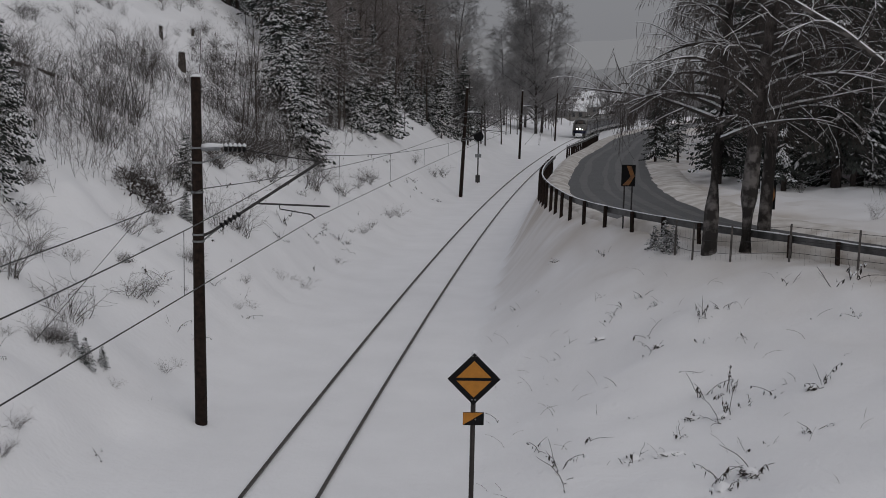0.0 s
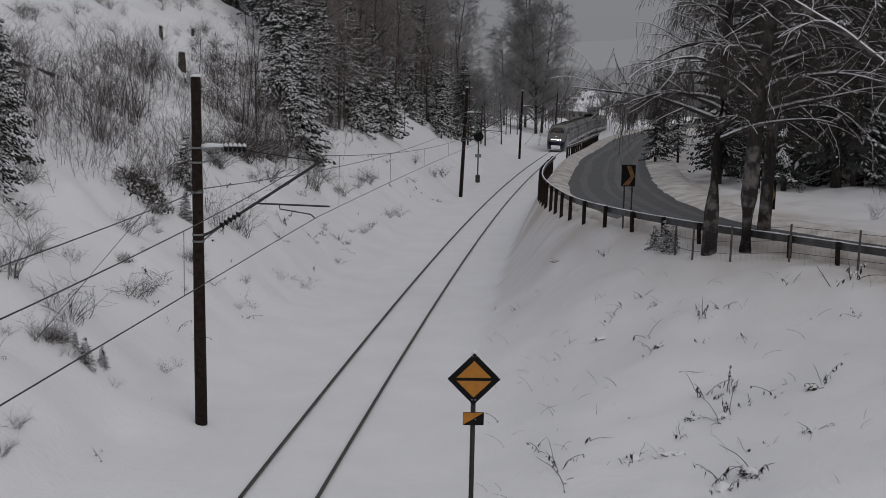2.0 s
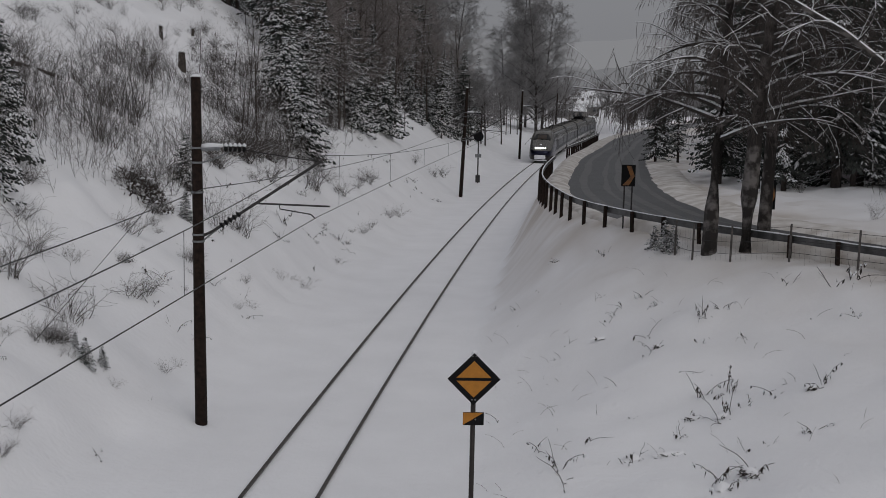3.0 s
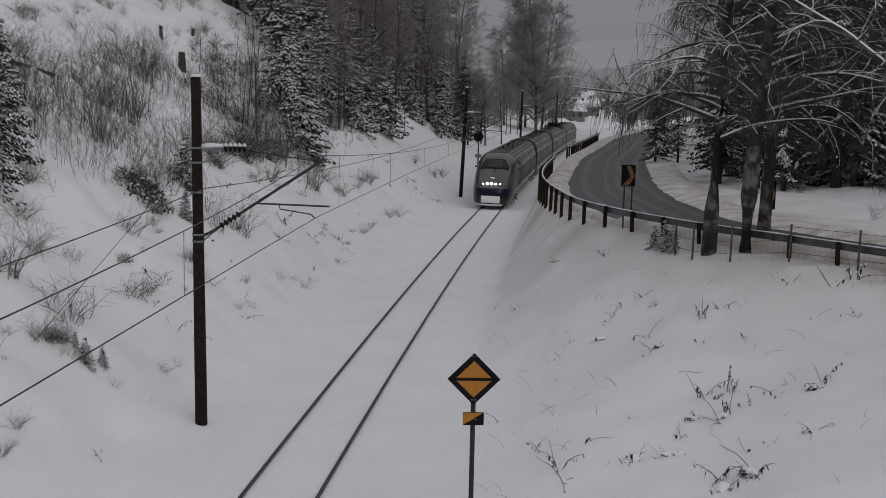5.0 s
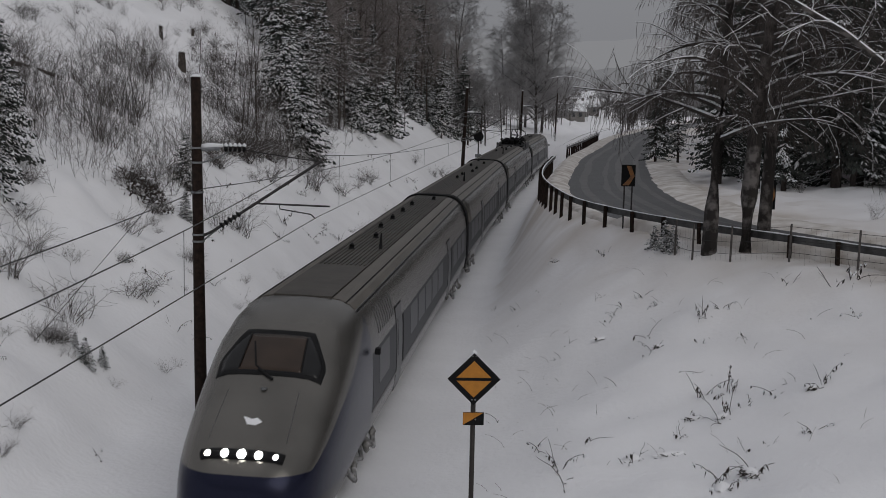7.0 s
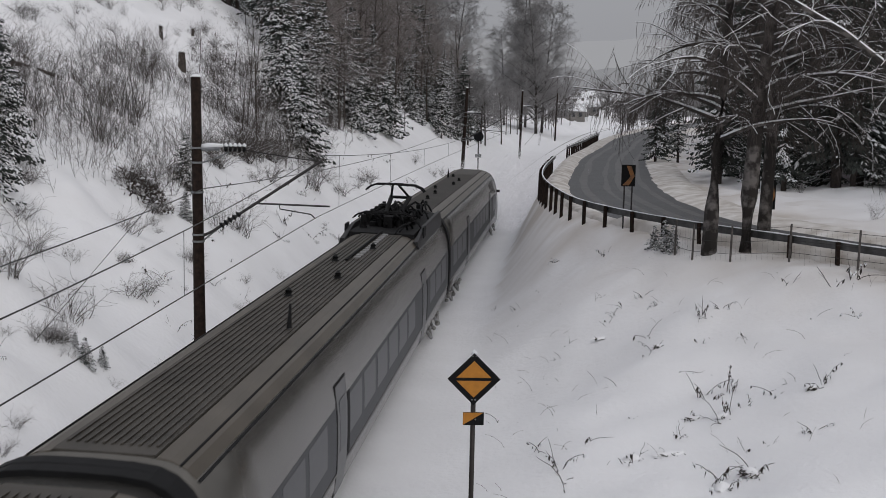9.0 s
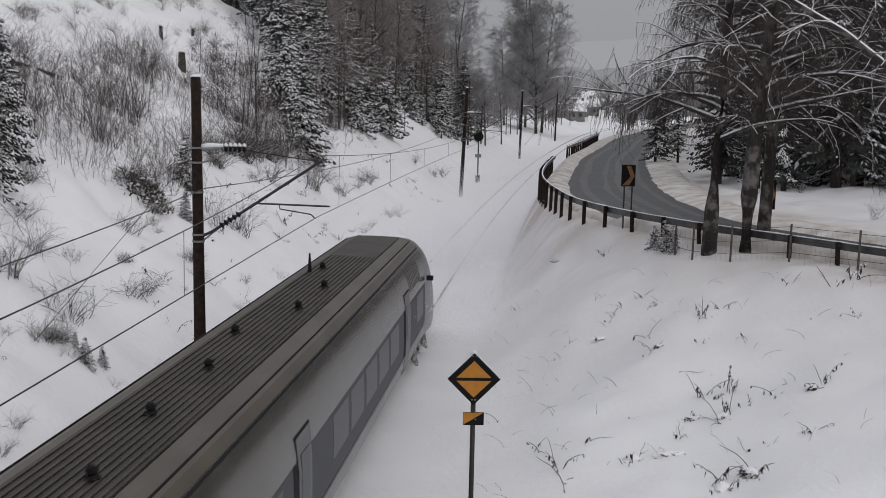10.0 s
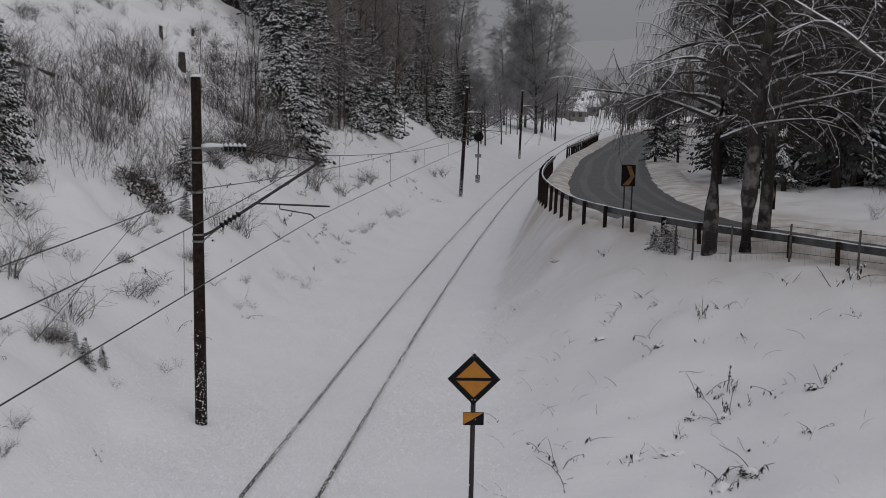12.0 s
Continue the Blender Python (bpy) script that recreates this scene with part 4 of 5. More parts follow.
SPRUCE = "dark green spruce with snow on its drooping branches"
PINE = "tall pine with a bare trunk and a snowy domed crown"
_v1 = build_conifer(6.0, 2.1, 11, place(-8.26, 68.8, 30, 0.95), "young dark spruce loaded with snow on the slope", 0.03, 0.78)
_v2 = build_conifer(17.0, 3.0, 12, place(-14.6, 104, 80), SPRUCE, 0.1, 0.72)
_v3 = build_conifer(4.5, 1.9, 13, place(-6.34, 90, 10, 1.0), "small bushy spruce heavy with snow", 0.02, 0.75)
_v4 = build_conifer(20.0, 3.3, 14, place(-16, 110, 200), SPRUCE, 0.16, 0.55)
_v5 = build_conifer(18.0, 3.4, 15, place(22, 74, 100), SPRUCE, 0.12, 0.22)
_v6 = build_conifer(8.5, 2.3, 16, place(-10.4, 75.2, 60, 1.0), "young slender spruce dusted with snow", 0.04, 0.7)
_v7 = build_conifer(19.0, 3.2, 17, place(-10.5, 118, 40, 1.0), PINE, 0.5, 0.7, True)
_v8 = build_conifer(16.0, 2.5, 18, place(-8.5, 124, 10, 1.0), PINE, 0.42, 0.6, True)
VARIANTS = [_v1, _v2, _v3, _v4, _v5, _v6, _v7, _v8]

# single spruces on the left slope: place, shape and size
for x, y, v, sz in ((-4.87, 96.7, 2, 1.05), (-7.7, 92, 0, 1.0), (-9.1, 88, 5, 0.95), (-10.6, 91, 5, 1.1), (-8.2, 100, 5, 1.1), (-3.1, 121, 2, 0.8), (-5.2, 112, 0, 1.0), (-6.6, 106, 5, 0.9), (-2.0, 126, 0, 0.9), (-13.9, 37.2, 0, 0.66), (-12.9, 33.7, 2, 0.55), (-15.9, 42, 0, 0.7), (-18.2, 108.5, 7, 0.16), (-10.3, 47.3, 2, 0.45), (-8.6, 28.1, 2, 0.17), (-8.3, 28.5, 0, 0.11), (-8.9, 28.3, 0, 0.09), (-9.4, 43, 0, 0.2), (6.95, 37.1, 2, 0.22), (6.75, 37.6, 2, 0.17), (7.15, 36.7, 2, 0.2)):
    copy_thing(VARIANTS[v], place(x, y, random.uniform(0, 360), sz))


def forest(count, xa, xb, ya, yb, size, keep, low=0.7, kinds=(1, 3, 4, 1, 3)):
    made = 0
    tries = 0
    spots = []
    while made < count and tries < count * 30:
        tries += 1
        x, y = random.uniform(xa, xb), random.uniform(ya, yb)
        if not keep(x, y) or any((x - a) ** 2 + (y - b) ** 2 < 5.5 for a, b in spots):
            continue
        spots.append((x, y))
        copy_thing(VARIANTS[random.choice(kinds)], place(x, y, random.uniform(0, 360), size * random.uniform(low, 1.15), 0.1, random.uniform(-1.5, 1.5)))
        made += 1


def off_line(x, y):
    return float(np.interp(y, _ty, _tx)) - x


def clear(x, y, d):
    """True where a place is d metres or more from the line and the road."""
    _, n, r = ground_z([x], [y])
    return abs(n[0]) > d and abs(r[0]) > d


# wood above the cutting, then down to the line further on
forest(58, -46, 4, 102, 168, 1.0, lambda x, y: off_line(x, y) > 12.0 and x > -0.165 * y - max(0, y - 100) * 0.12, 0.65, (1, 3, 6, 7, 6, 5))
forest(14, -10, 10, 122, 165, 0.55, lambda x, y: 8.5 < off_line(x, y) < 15)
forest(26, -48, -12, 115, 190, 1.1, lambda x, y: off_line(x, y) > 26 and x > -0.21 * y)
# wood beyond the road
forest(130, 18, 75, 58, 150, 1.05, lambda x, y: x > 19.0 + max(0, y - 64) * 0.13 + max(0, y - 110) * 0.2 and x < 0.5 * y + 4, 0.7, (4, 4, 4, 3))
forest(12, 14.8, 20, 56, 72, 0.62, lambda x, y: clear(x, y, 5.5), 0.7, (4, 4, 5))
forest(3, 14.5, 17, 84, 92, 0.42, lambda x, y: clear(x, y, 2.0), 0.8, (4, 3))
forest(26, 16, 34, 58, 70, 0.55, lambda x, y: x > 16.5, 0.5, (1, 4, 5, 5))
# wood carried on out of view along the road, added to shade the snow
forest(34, 18, 52, 22, 62, 1.0, lambda x, y: x > 0.43 * y + 4 and clear(x, y, 7), 0.7, (4, 4, 3))


class Growth:
    """A leafless tree: limbs, fine twigs and the snow that lies on them."""

    def __init__(self, seed, snowy=0.8, hang=0.0, fine=0.006):
        self.arms = []
        self.r = random.Random(seed)
        self.limbs, self.twigs, self.snow = Shape(), Shape(), Shape()
        self.snowy, self.hang, self.fine = snowy, hang, fine

    def branch(self, p, d, ln, rad, depth, forks):
        rnd = self.r
        n = 7 if depth == 0 else (self.bends if depth == 1 else self.bends - 3 if depth == 2 else 4)
        curl = Vector((rnd.gauss(0, 1), rnd.gauss(0, 1), rnd.gauss(0, 0.5))) * (self.curl if depth else 0.0)
        pts, rs = [p.copy()], [rad]
        d = d.normalized()
        for i in range(n):
            w = 0.26 if depth == 3 else 0.16 + 0.6 * self.curl if depth else (0.04 if d.z > 0.8 else 0.11)
            d = d + Vector((rnd.uniform(-w, w), rnd.uniform(-w, w), rnd.uniform(-w, w) * 0.7))
            if depth >= 1:
                d.z -= self.hang * (0.05 + 0.14 * (i / n)) * (1.0 if depth < 3 else 2.2)
            if depth == 0:
                d.z -= self.sag
            d += curl * math.sin(2.6 * i / n + 0.5)
            d.normalize()
            p = p + d * (ln / n)
            pts.append(p.copy())
            rs.append(max(self.fine * 0.6, rad * (1 - 0.85 * (i + 1) / n)) if depth else rad * (1 - 0.8 * (i + 1) / n))
        big = depth < 2
        if depth == 1:
            self.arms.append(Shape())
        (self.limbs if depth == 0 else self.arms[-1] if big else self.twigs).tube(pts, rs, 8 if depth == 0 else (5 if depth == 1 else 3), depth == 0)
        if (depth == 1 or depth == 2 and rnd.random() < 0.5 or depth == 0 and abs(d.z) < 0.75) and rnd.random() < self.snowy:
            up = [q + Vector((0, 0, r * 0.85 + 0.004)) for q, r in zip(pts, rs)]
            self.snow.tube(up, [max(r * 0.8, self.fine * self.lie) for r in rs], 5, False)
        if depth < len(forks):
            k = forks[depth]
            for j in range(k):
                u = 0.22 + 0.78 * (j + rnd.uniform(0.1, 0.9)) / k if depth else self.clear_stem + (1 - self.clear_stem) * (j + rnd.uniform(0, 1)) / k
                q = min(u, 0.99) * n
                i = int(q)
                at = pts[i].lerp(pts[i + 1], q - i)
                dd = pts[i + 1] - pts[i]
                dd.normalize()
                side = Vector((rnd.gauss(0, 1), rnd.gauss(0, 1), rnd.gauss(0, 0.6)))
                side = (side - dd * side.dot(dd)).normalized()
                if depth == 0:
                    side.z = abs(side.z) * 0.4 + self.limb_rise
                    nd = side + dd * 0.25
                else:
                    nd = dd * 0.75 + side * 0.75
                if depth == 2 and self.hang > 0.4:
                    nd = dd * 0.35 + side * 0.4 + Vector((0, 0, -0.95))
                self.branch(at, nd, ln * (self.limb_ratio if depth == 0 else 0.45 if depth == 1 or self.hang <= 0.4 else 0.6) * rnd.uniform(0.6, 1.15) * (1 - 0.45 * u if depth == 0 else 1), max(self.fine, rs[i] * (0.38 if depth == 0 else 0.5)), depth + 1, forks)

    limb_rise = 0.25
    limb_ratio = 0.42
    bends = 6
    curl = 0.0
    lie = 1.0
    clear_stem = 0.3
    sag = 0.0


def build_bare_tree(name, seed, h, rad, m, label, bark, twig, forks, snowy, hang, rise=0.25, ratio=0.42, lean=(0, 0, 1), fine=0.006, category="tree", group="leafless trees", sag=0.0):
    g = Growth(seed, snowy, hang, fine)
    g.limb_rise, g.limb_ratio = rise, ratio
    if group == "roadside birches":
        g.bends, g.curl, g.lie = 10, 0.085, 1.2
    if group == "frosted birches":
        g.clear_stem = 0.1
    g.sag = sag
    g.branch(Vector((0, 0, -0.4)), Vector(lean), h, rad, 0, forks)
    e = thing(name, m, label, category, group)
    g.limbs.part("trunk", bark, e, "", True)
    if group == "roadside birches":
        for arm in g.arms:
            arm.part("limb", bark, e, "", True)
    else:
        arms = Shape()
        for arm in g.arms:
            arms.add(arm.v, arm.f)
        tagged(arms.part("side_branching", bark, e), kind="stuff")
    tagged(g.twigs.part("fine_branching", twig, e, "fine drooping twigs"), kind="stuff")
    if g.snow.v:
        tagged(g.snow.part("snow_load", SNOW_TREE, e, "snow lines on the branches", True), kind="stuff")
    return e


build_bare_tree("birch_tree", 3, 15, 0.275, place(9.02, 35.2), "old birch with dark trunk and snow-lined spreading branches", BIRCH, TWIG, (42, 12, 9), 0.9, 0.55, 0.14, 0.33, (0.0, 0.0, 1), 0.0075, group="roadside birches")
build_bare_tree("birch_tree", 4, 13, 0.25, place(8.03, 35.6), "birch with patchy bark and hanging snowy twigs", BIRCH, TWIG, (38, 12, 10), 0.85, 0.65, 0.14, 0.37, (0.06, 0.02, 1), 0.0075, group="roadside birches")
build_bare_tree("birch_tree", 5, 14, 0.23, place(9.85, 36.5), "birch with snow-plastered trunk behind the fence", BIRCH, TWIG, (34, 10, 9), 0.85, 0.5, 0.15, 0.32, (0.03, 0.0, 1), 0.0075, group="roadside birches")
build_bare_tree("birch_tree", 8, 14, 0.26, place(14.6, 30.2), "birch with thick snow-laden limbs over the fence", BIRCH, TWIG, (32, 10, 8), 0.95, 0.35, 0.12, 0.4, (-0.05, 0, 1), 0.007, group="roadside birches")
build_bare_tree("birch_tree", 9, 11.5, 0.14, place(14.1, 20.4), "leaning birch with thick snow along its trunk", BIRCH, TWIG, (16, 7, 5), 0.97, 0.35, 0.1, 0.22, (-0.60, 0.02, 0.86), 0.006, group="roadside birches", sag=0.05)

_far = build_bare_tree("birch_tree", 21, 26, 0.3, place(17.0, 224), "tall frosted leafless birch beside the line", BIRCH, FROST_TWIG, (60, 14, 11), 0.0, 0.4, 0.55, 0.29, (0, 0, 1), 0.023, group="frosted birches")
copy_thing(_far, place(14.2, 228, 120, 0.98))
copy_thing(_far, place(19.0, 236, 220, 0.93))
copy_thing(_far, place(16.0, 240, 300, 0.9))
copy_thing(_far, place(11.5, 235, 60, 0.7))
_wood = build_bare_tree("birch_tree", 22, 14, 0.14, place(-7.5, 112), "slender leafless tree at the edge of the wood", BARK, WOOD_TWIG, (30, 8, 7), 0.0, 0.1, 0.8, 0.3, (0, 0, 1), 0.010, group="leafless trees of the wood")
_low = build_bare_tree("birch_tree", 23, 8, 0.11, place(8.0, 170), "low frosted leafless tree", BARK, FROST_TWIG, (26, 9, 7), 0.0, 0.15, 0.6, 0.42, (0, 0, 1), 0.016, group="low frosted trees")


def scatter(src, count, xa, xb, ya, yb, small, big, keep):
    made = 0
    while made < count:
        x, y = random.uniform(xa, xb), random.uniform(ya, yb)
        if keep(x, y):
            made += 1
            copy_thing(src, place(x, y, random.uniform(0, 360), random.uniform(small, big)))


scatter(_wood, 85, -28, 2, 92, 165, 0.55, 1.15, lambda x, y: off_line(x, y) > 10.0 + max(0, 105 - y) * 0.2 and x > -0.17 * y)
scatter(_wood, 12, -11, -5, 82, 105, 0.3, 0.6, lambda x, y: off_line(x, y) > 10.5 and x > -0.16 * y)
scatter(_low, 26, 0, 18, 135, 215, 0.5, 1.1, lambda x, y: 7.5 < off_line(x, y) < 17)
scatter(_low, 60, 12, 100, 225, 300, 0.5, 1.0, lambda x, y: clear(x, y, 7) and x > 0.07 * y and x < 0.3 * y)
scatter(_low, 60, 12, 125, 300, 440, 0.7, 1.4, lambda x, y: clear(x, y, 7) and x > 0.07 * y)
scatter(_low, 34, 30, 75, 255, 400, 0.4, 0.8, lambda x, y: clear(x, y, 7) and 0.1 * y < x < 0.19 * y)
scatter(_far, 14, 40, 130, 180, 330, 0.45, 0.7, lambda x, y: clear(x, y, 8) and x > 0.2 * y)
scatter(_far, 8, -18, 2, 150, 200, 0.7, 1.0, lambda x, y: off_line(x, y) > 14)

# saplings among the spruces on the slope
_sap = build_bare_tree("sapling", 31, 7, 0.05, place(-9.8, 62), "thin leafless sapling on the snowy slope", BARK, TWIG, (16, 6), 0.35, 0.0, 0.9, 0.35, (0, 0, 1), 0.008, group="saplings")
_sap2 = build_bare_tree("sapling", 32, 6, 0.045, place(-11, 66), "thin leafless sapling on the snowy slope", BARK, TWIG, (14, 6), 0.35, 0.0, 0.9, 0.4, (0.05, 0, 1), 0.008, group="saplings")
for k in range(42):
    y = random.uniform(58, 112)
    x = float(np.interp(y, _ty, _tx)) - random.uniform(9.5, 17)
    copy_thing(random.choice((_sap, _sap2)), place(x, y, random.uniform(0, 360), random.uniform(0.3, 0.8)))


def build_shrub(seed, h, stems, m, label, snowy=0.25, spread=0.35, leaves=0):
    g = Growth(seed, snowy, 0.0, 0.005)
    g.curl, g.bends = 0.13, 9
    rnd = g.r
    for k in range(stems):
        a = rnd.uniform(0, 6.28)
        g.branch(Vector((rnd.uniform(-0.35, 0.35), rnd.uniform(-0.35, 0.35), -0.1)), Vector((math.cos(a) * spread, math.sin(a) * spread, 1)), h * rnd.uniform(0.5, 1.1), 0.012, 2, (0, 0, 6))
    e = thing("shrub", m, label, "shrub", "leafless shrubs")
    lf, dabs = Shape(), Shape()
    for k in range(leaves):
        a, q = rnd.uniform(0, 6.28), math.sqrt(rnd.random())
        p = Vector((math.cos(a) * q * h * 0.75, math.sin(a) * q * h * 0.75, h * rnd.uniform(0.05, 0.75) * math.sqrt(1.05 - q * q)))
        c = Vector((rnd.uniform(-0.09, 0.09), rnd.uniform(-0.09, 0.09), rnd.uniform(-0.15, -0.02)))
        w = Vector((rnd.uniform(-0.05, 0.05), rnd.uniform(-0.05, 0.05), rnd.uniform(-0.03, 0.03)))
        lf.add([p, p + c * 0.4 + w, p + c, p + c * 0.6 - w], [(0, 1, 2, 3)])
        if rnd.random() < 0.09 and p.z > 0.35 * h:
            dabs.tube([p + Vector((-0.08, 0, 0.02)), p + Vector((0, 0.02, 0.06)), p + Vector((0.09, 0.03, 0.02))], [0.015, 0.055, 0.015], 5)
    if leaves:
        tagged(lf.part("withered_leaf", BROWN_LEAF, e, "brown withered leaves"), kind="stuff")
        tagged(dabs.part("snow_dab", SNOW_TREE, e, "dabs of snow", True), kind="stuff")
    tagged(g.twigs.part("stem_tangle", BRUSH, e, "thin brown stems"), kind="stuff")
    if g.snow.v:
        tagged(g.snow.part("snow_load", SNOW_TREE, e, "thin snow on the stems"), kind="stuff")
    return e


BROWN_LEAF = material("brown_leaf", (0.062, 0.046, 0.038), 0.9, vary=0.4, scale=6, bump=0)
_sh = [build_shrub(41, 1.8, 26, place(-12.5, 44), "leafless brown shrub poking out of the snow"), build_shrub(42, 2.6, 20, place(-13.5, 46), "tall leafless shrub with thin stems", 0.2, 0.2), build_shrub(43, 1.1, 22, place(-10.2, 38), "low tangle of bare stems in snow", 0.4, 0.9), build_shrub(44, 3.1, 16, place(-14.5, 50), "tall leafless shrub with thin stems", 0.2, 0.15)]
_dense = build_shrub(45, 1.3, 70, place(-10.9, 42.6), "dense dark bush of curved stems", 0.6, 0.9)
_leafy = build_shrub(46, 1.2, 50, place(-10.83, 41.9), "dense bush with brown leaves half covered by snow", 0.6, 1.1, 420)
for x, y, sz in ((-10.2, 41.5, 0.8), (-11.4, 42.4, 0.6), (-9.72, 35.6, 0.36), (-10.2, 47.0, 0.6)):
    copy_thing(_leafy, place(x, y, x * 50 % 360, sz))
for x, y, sz in ((-9.64, 60, 1.2), (-10.4, 56.6, 1.2), (-9.1, 61.6, 1.0), (-9.9, 58.4, 1.3), (-10.9, 54, 0.9), (-9.36, 27.9, 0.5), (-8.6, 40.2, 0.5), (-9.8, 57.5, 1.2), (-9.3, 62, 1.1), (-10.6, 47.3, 0.7), (-9.2, 28.1, 0.4), (-12.8, 36, 0.6), (-10.2, 53, 1.0), (-8.9, 64.5, 0.9)):
    copy_thing(_dense, place(x, y, x * 50 % 360, sz))
_n = 0
while _n < 285:
    y = random.uniform(27, 105)
    u = random.uniform(6.5, 30)
    x = float(np.interp(y, _ty, _tx)) - u
    if u < 10.5 and random.random() < 0.6 or x < -0.40 * y - 1 or noise.noise((x * 0.12, y * 0.12, 9)) < -0.2:
        continue
    _n += 1
    copy_thing(_sh[2] if u < 10 and random.random() < 0.6 else random.choice(_sh), place(x, y, random.uniform(0, 360), random.uniform(0.55, 1.2) * (0.6 if u > 17 else 1)))


def build_brush(count):
    """Thin leafless stems all over the cleared slope."""
    g = Growth(77, 0.45, 0.0, 0.0055)
    g.curl, g.bends = 0.06, 8
    rnd = g.r
    xs, ys = [], []
    while len(xs) < count:
        y = rnd.uniform(32, 85)
        u = rnd.uniform(8.0, 18.5)
        x = float(np.interp(y, _ty, _tx)) - u
        dens = noise.noise((x * 0.16, y * 0.1, 4.0)) + 0.5 * noise.noise((x * 0.6, y * 0.4, 7.0)) + (0.25 if 9 < u < 17 else -0.1)
        if x < -0.39 * y - 1 or dens < rnd.uniform(-0.05, 0.4) + (0.3 if y > 66 else 0):
            continue
        xs.append(x)
        ys.append(y)
    zs = ground_full(np.array(xs), np.array(ys))[0]
    for x, y, z in zip(xs, ys, zs):
        g.branch(Vector((x, y, z - 0.15)), Vector((rnd.uniform(-0.3, 0.3), rnd.uniform(-0.3, 0.3), 1)), rnd.uniform(0.5, 2.0), 0.009, 2, (0, 0, 9))
    ob = tagged(g.twigs.part("brushwood", BRUSH), "thin leafless brown brushwood on the snowy slope", "brushwood", kind="stuff")
    tagged(g.snow.part("snow_load", SNOW_TREE, ob, "thin snow on the stems"), kind="stuff")


build_brush(1350)


def build_stump(x, y, h, r):
    e = thing("tree_stump", place(x, y), "broken dark tree stump capped with snow", "stump", "stumps on the slope")
    Shape().tube([(0, 0, -0.3), (0.02, 0, h * 0.5), (0, 0.02, h)], [r * 1.2, r, r * 0.9], 9).part("stem", BARK, e)
    Shape().tube([(0, 0, h), (0, 0, h + 0.12)], [r, r * 0.4], 9).part("snow_cap", SNOW_TREE, e, "cap of snow", True)


for _q in ((-15.18, 68.7, 1.0, 0.22), (-18.1, 76, 0.9, 0.12), (-17.7, 83.6, 0.45, 0.1)):
    build_stump(*_q)

# tufts of stems low on the cutting
for x, y, v, sz in ((-9.06, 34.0, 2, 0.8), (-8.8, 34.6, 2, 0.7), (-8.6, 39.4, 2, 0.6), (-7.43, 30.9, 2, 0.35), (-7.16, 34.3, 2, 0.25), (-6.42, 45.5, 2, 0.5), (-5.9, 46.6, 2, 0.4), (-5.4, 46.2, 0, 0.3), (-4.32, 62.4, 2, 0.6), (-4.0, 64, 2, 0.5), (-2.97, 72.7, 2, 0.7), (-3.4, 71, 2, 0.6), (-0.9, 98, 2, 0.9), (-0.3, 100.2, 2, 1.0), (-8.7, 23.5, 2, 0.45), (-8.5, 22.3, 2, 0.4), (-9.5, 27.6, 0, 0.5), (-10.6, 33.5, 2, 0.6), (-11, 31.5, 0, 0.6)):
    copy_thing(_sh[v], place(x, y, x * 77 % 360, sz))

for k in range(26):
    y = random.uniform(25, 66)
    x = float(np.interp(y, _ty, _tx)) - random.uniform(4.8, 8.6)
    copy_thing(_sh[2], place(x, y, k * 41, random.uniform(0.22, 0.5)))

# bushes between the road and the wood
for k in range(15):
    y = random.uniform(44, 72)
    x = random.uniform(12.5, 0.42 * y)
    if clear(x, y, 5.0):
        copy_thing(_sh[k % 4], place(x, y, k * 53, random.uniform(0.3, 0.6)))


def build_log(a, b, r):
    e = thing("fallen_log", pose(0, 0, 0), "fallen tree trunk with snow lying along it", "log")
    a, b = Vector(a), Vector(b)
    Shape().tube([a, a.lerp(b, 0.5), b], [r, r * 0.85, r * 0.6], 9).part("stem", BARK, e)
    up = Vector((0, 0, r * 0.75))
    Shape().tube([a + up, a.lerp(b, 0.3) + up, a.lerp(b, 0.7) + up * 0.9, b + up * 0.8], [r * 0.7, r * 0.8, r * 0.6, r * 0.3], 7).part("snow_strip", SNOW_TREE, e, "strip of snow", True)


build_log((-18.2, 46.0, z_at(-18.2, 46.0) + 0.1), (-16.2, 49.4, z_at(-16.2, 49.4) + 0.05), 0.15)


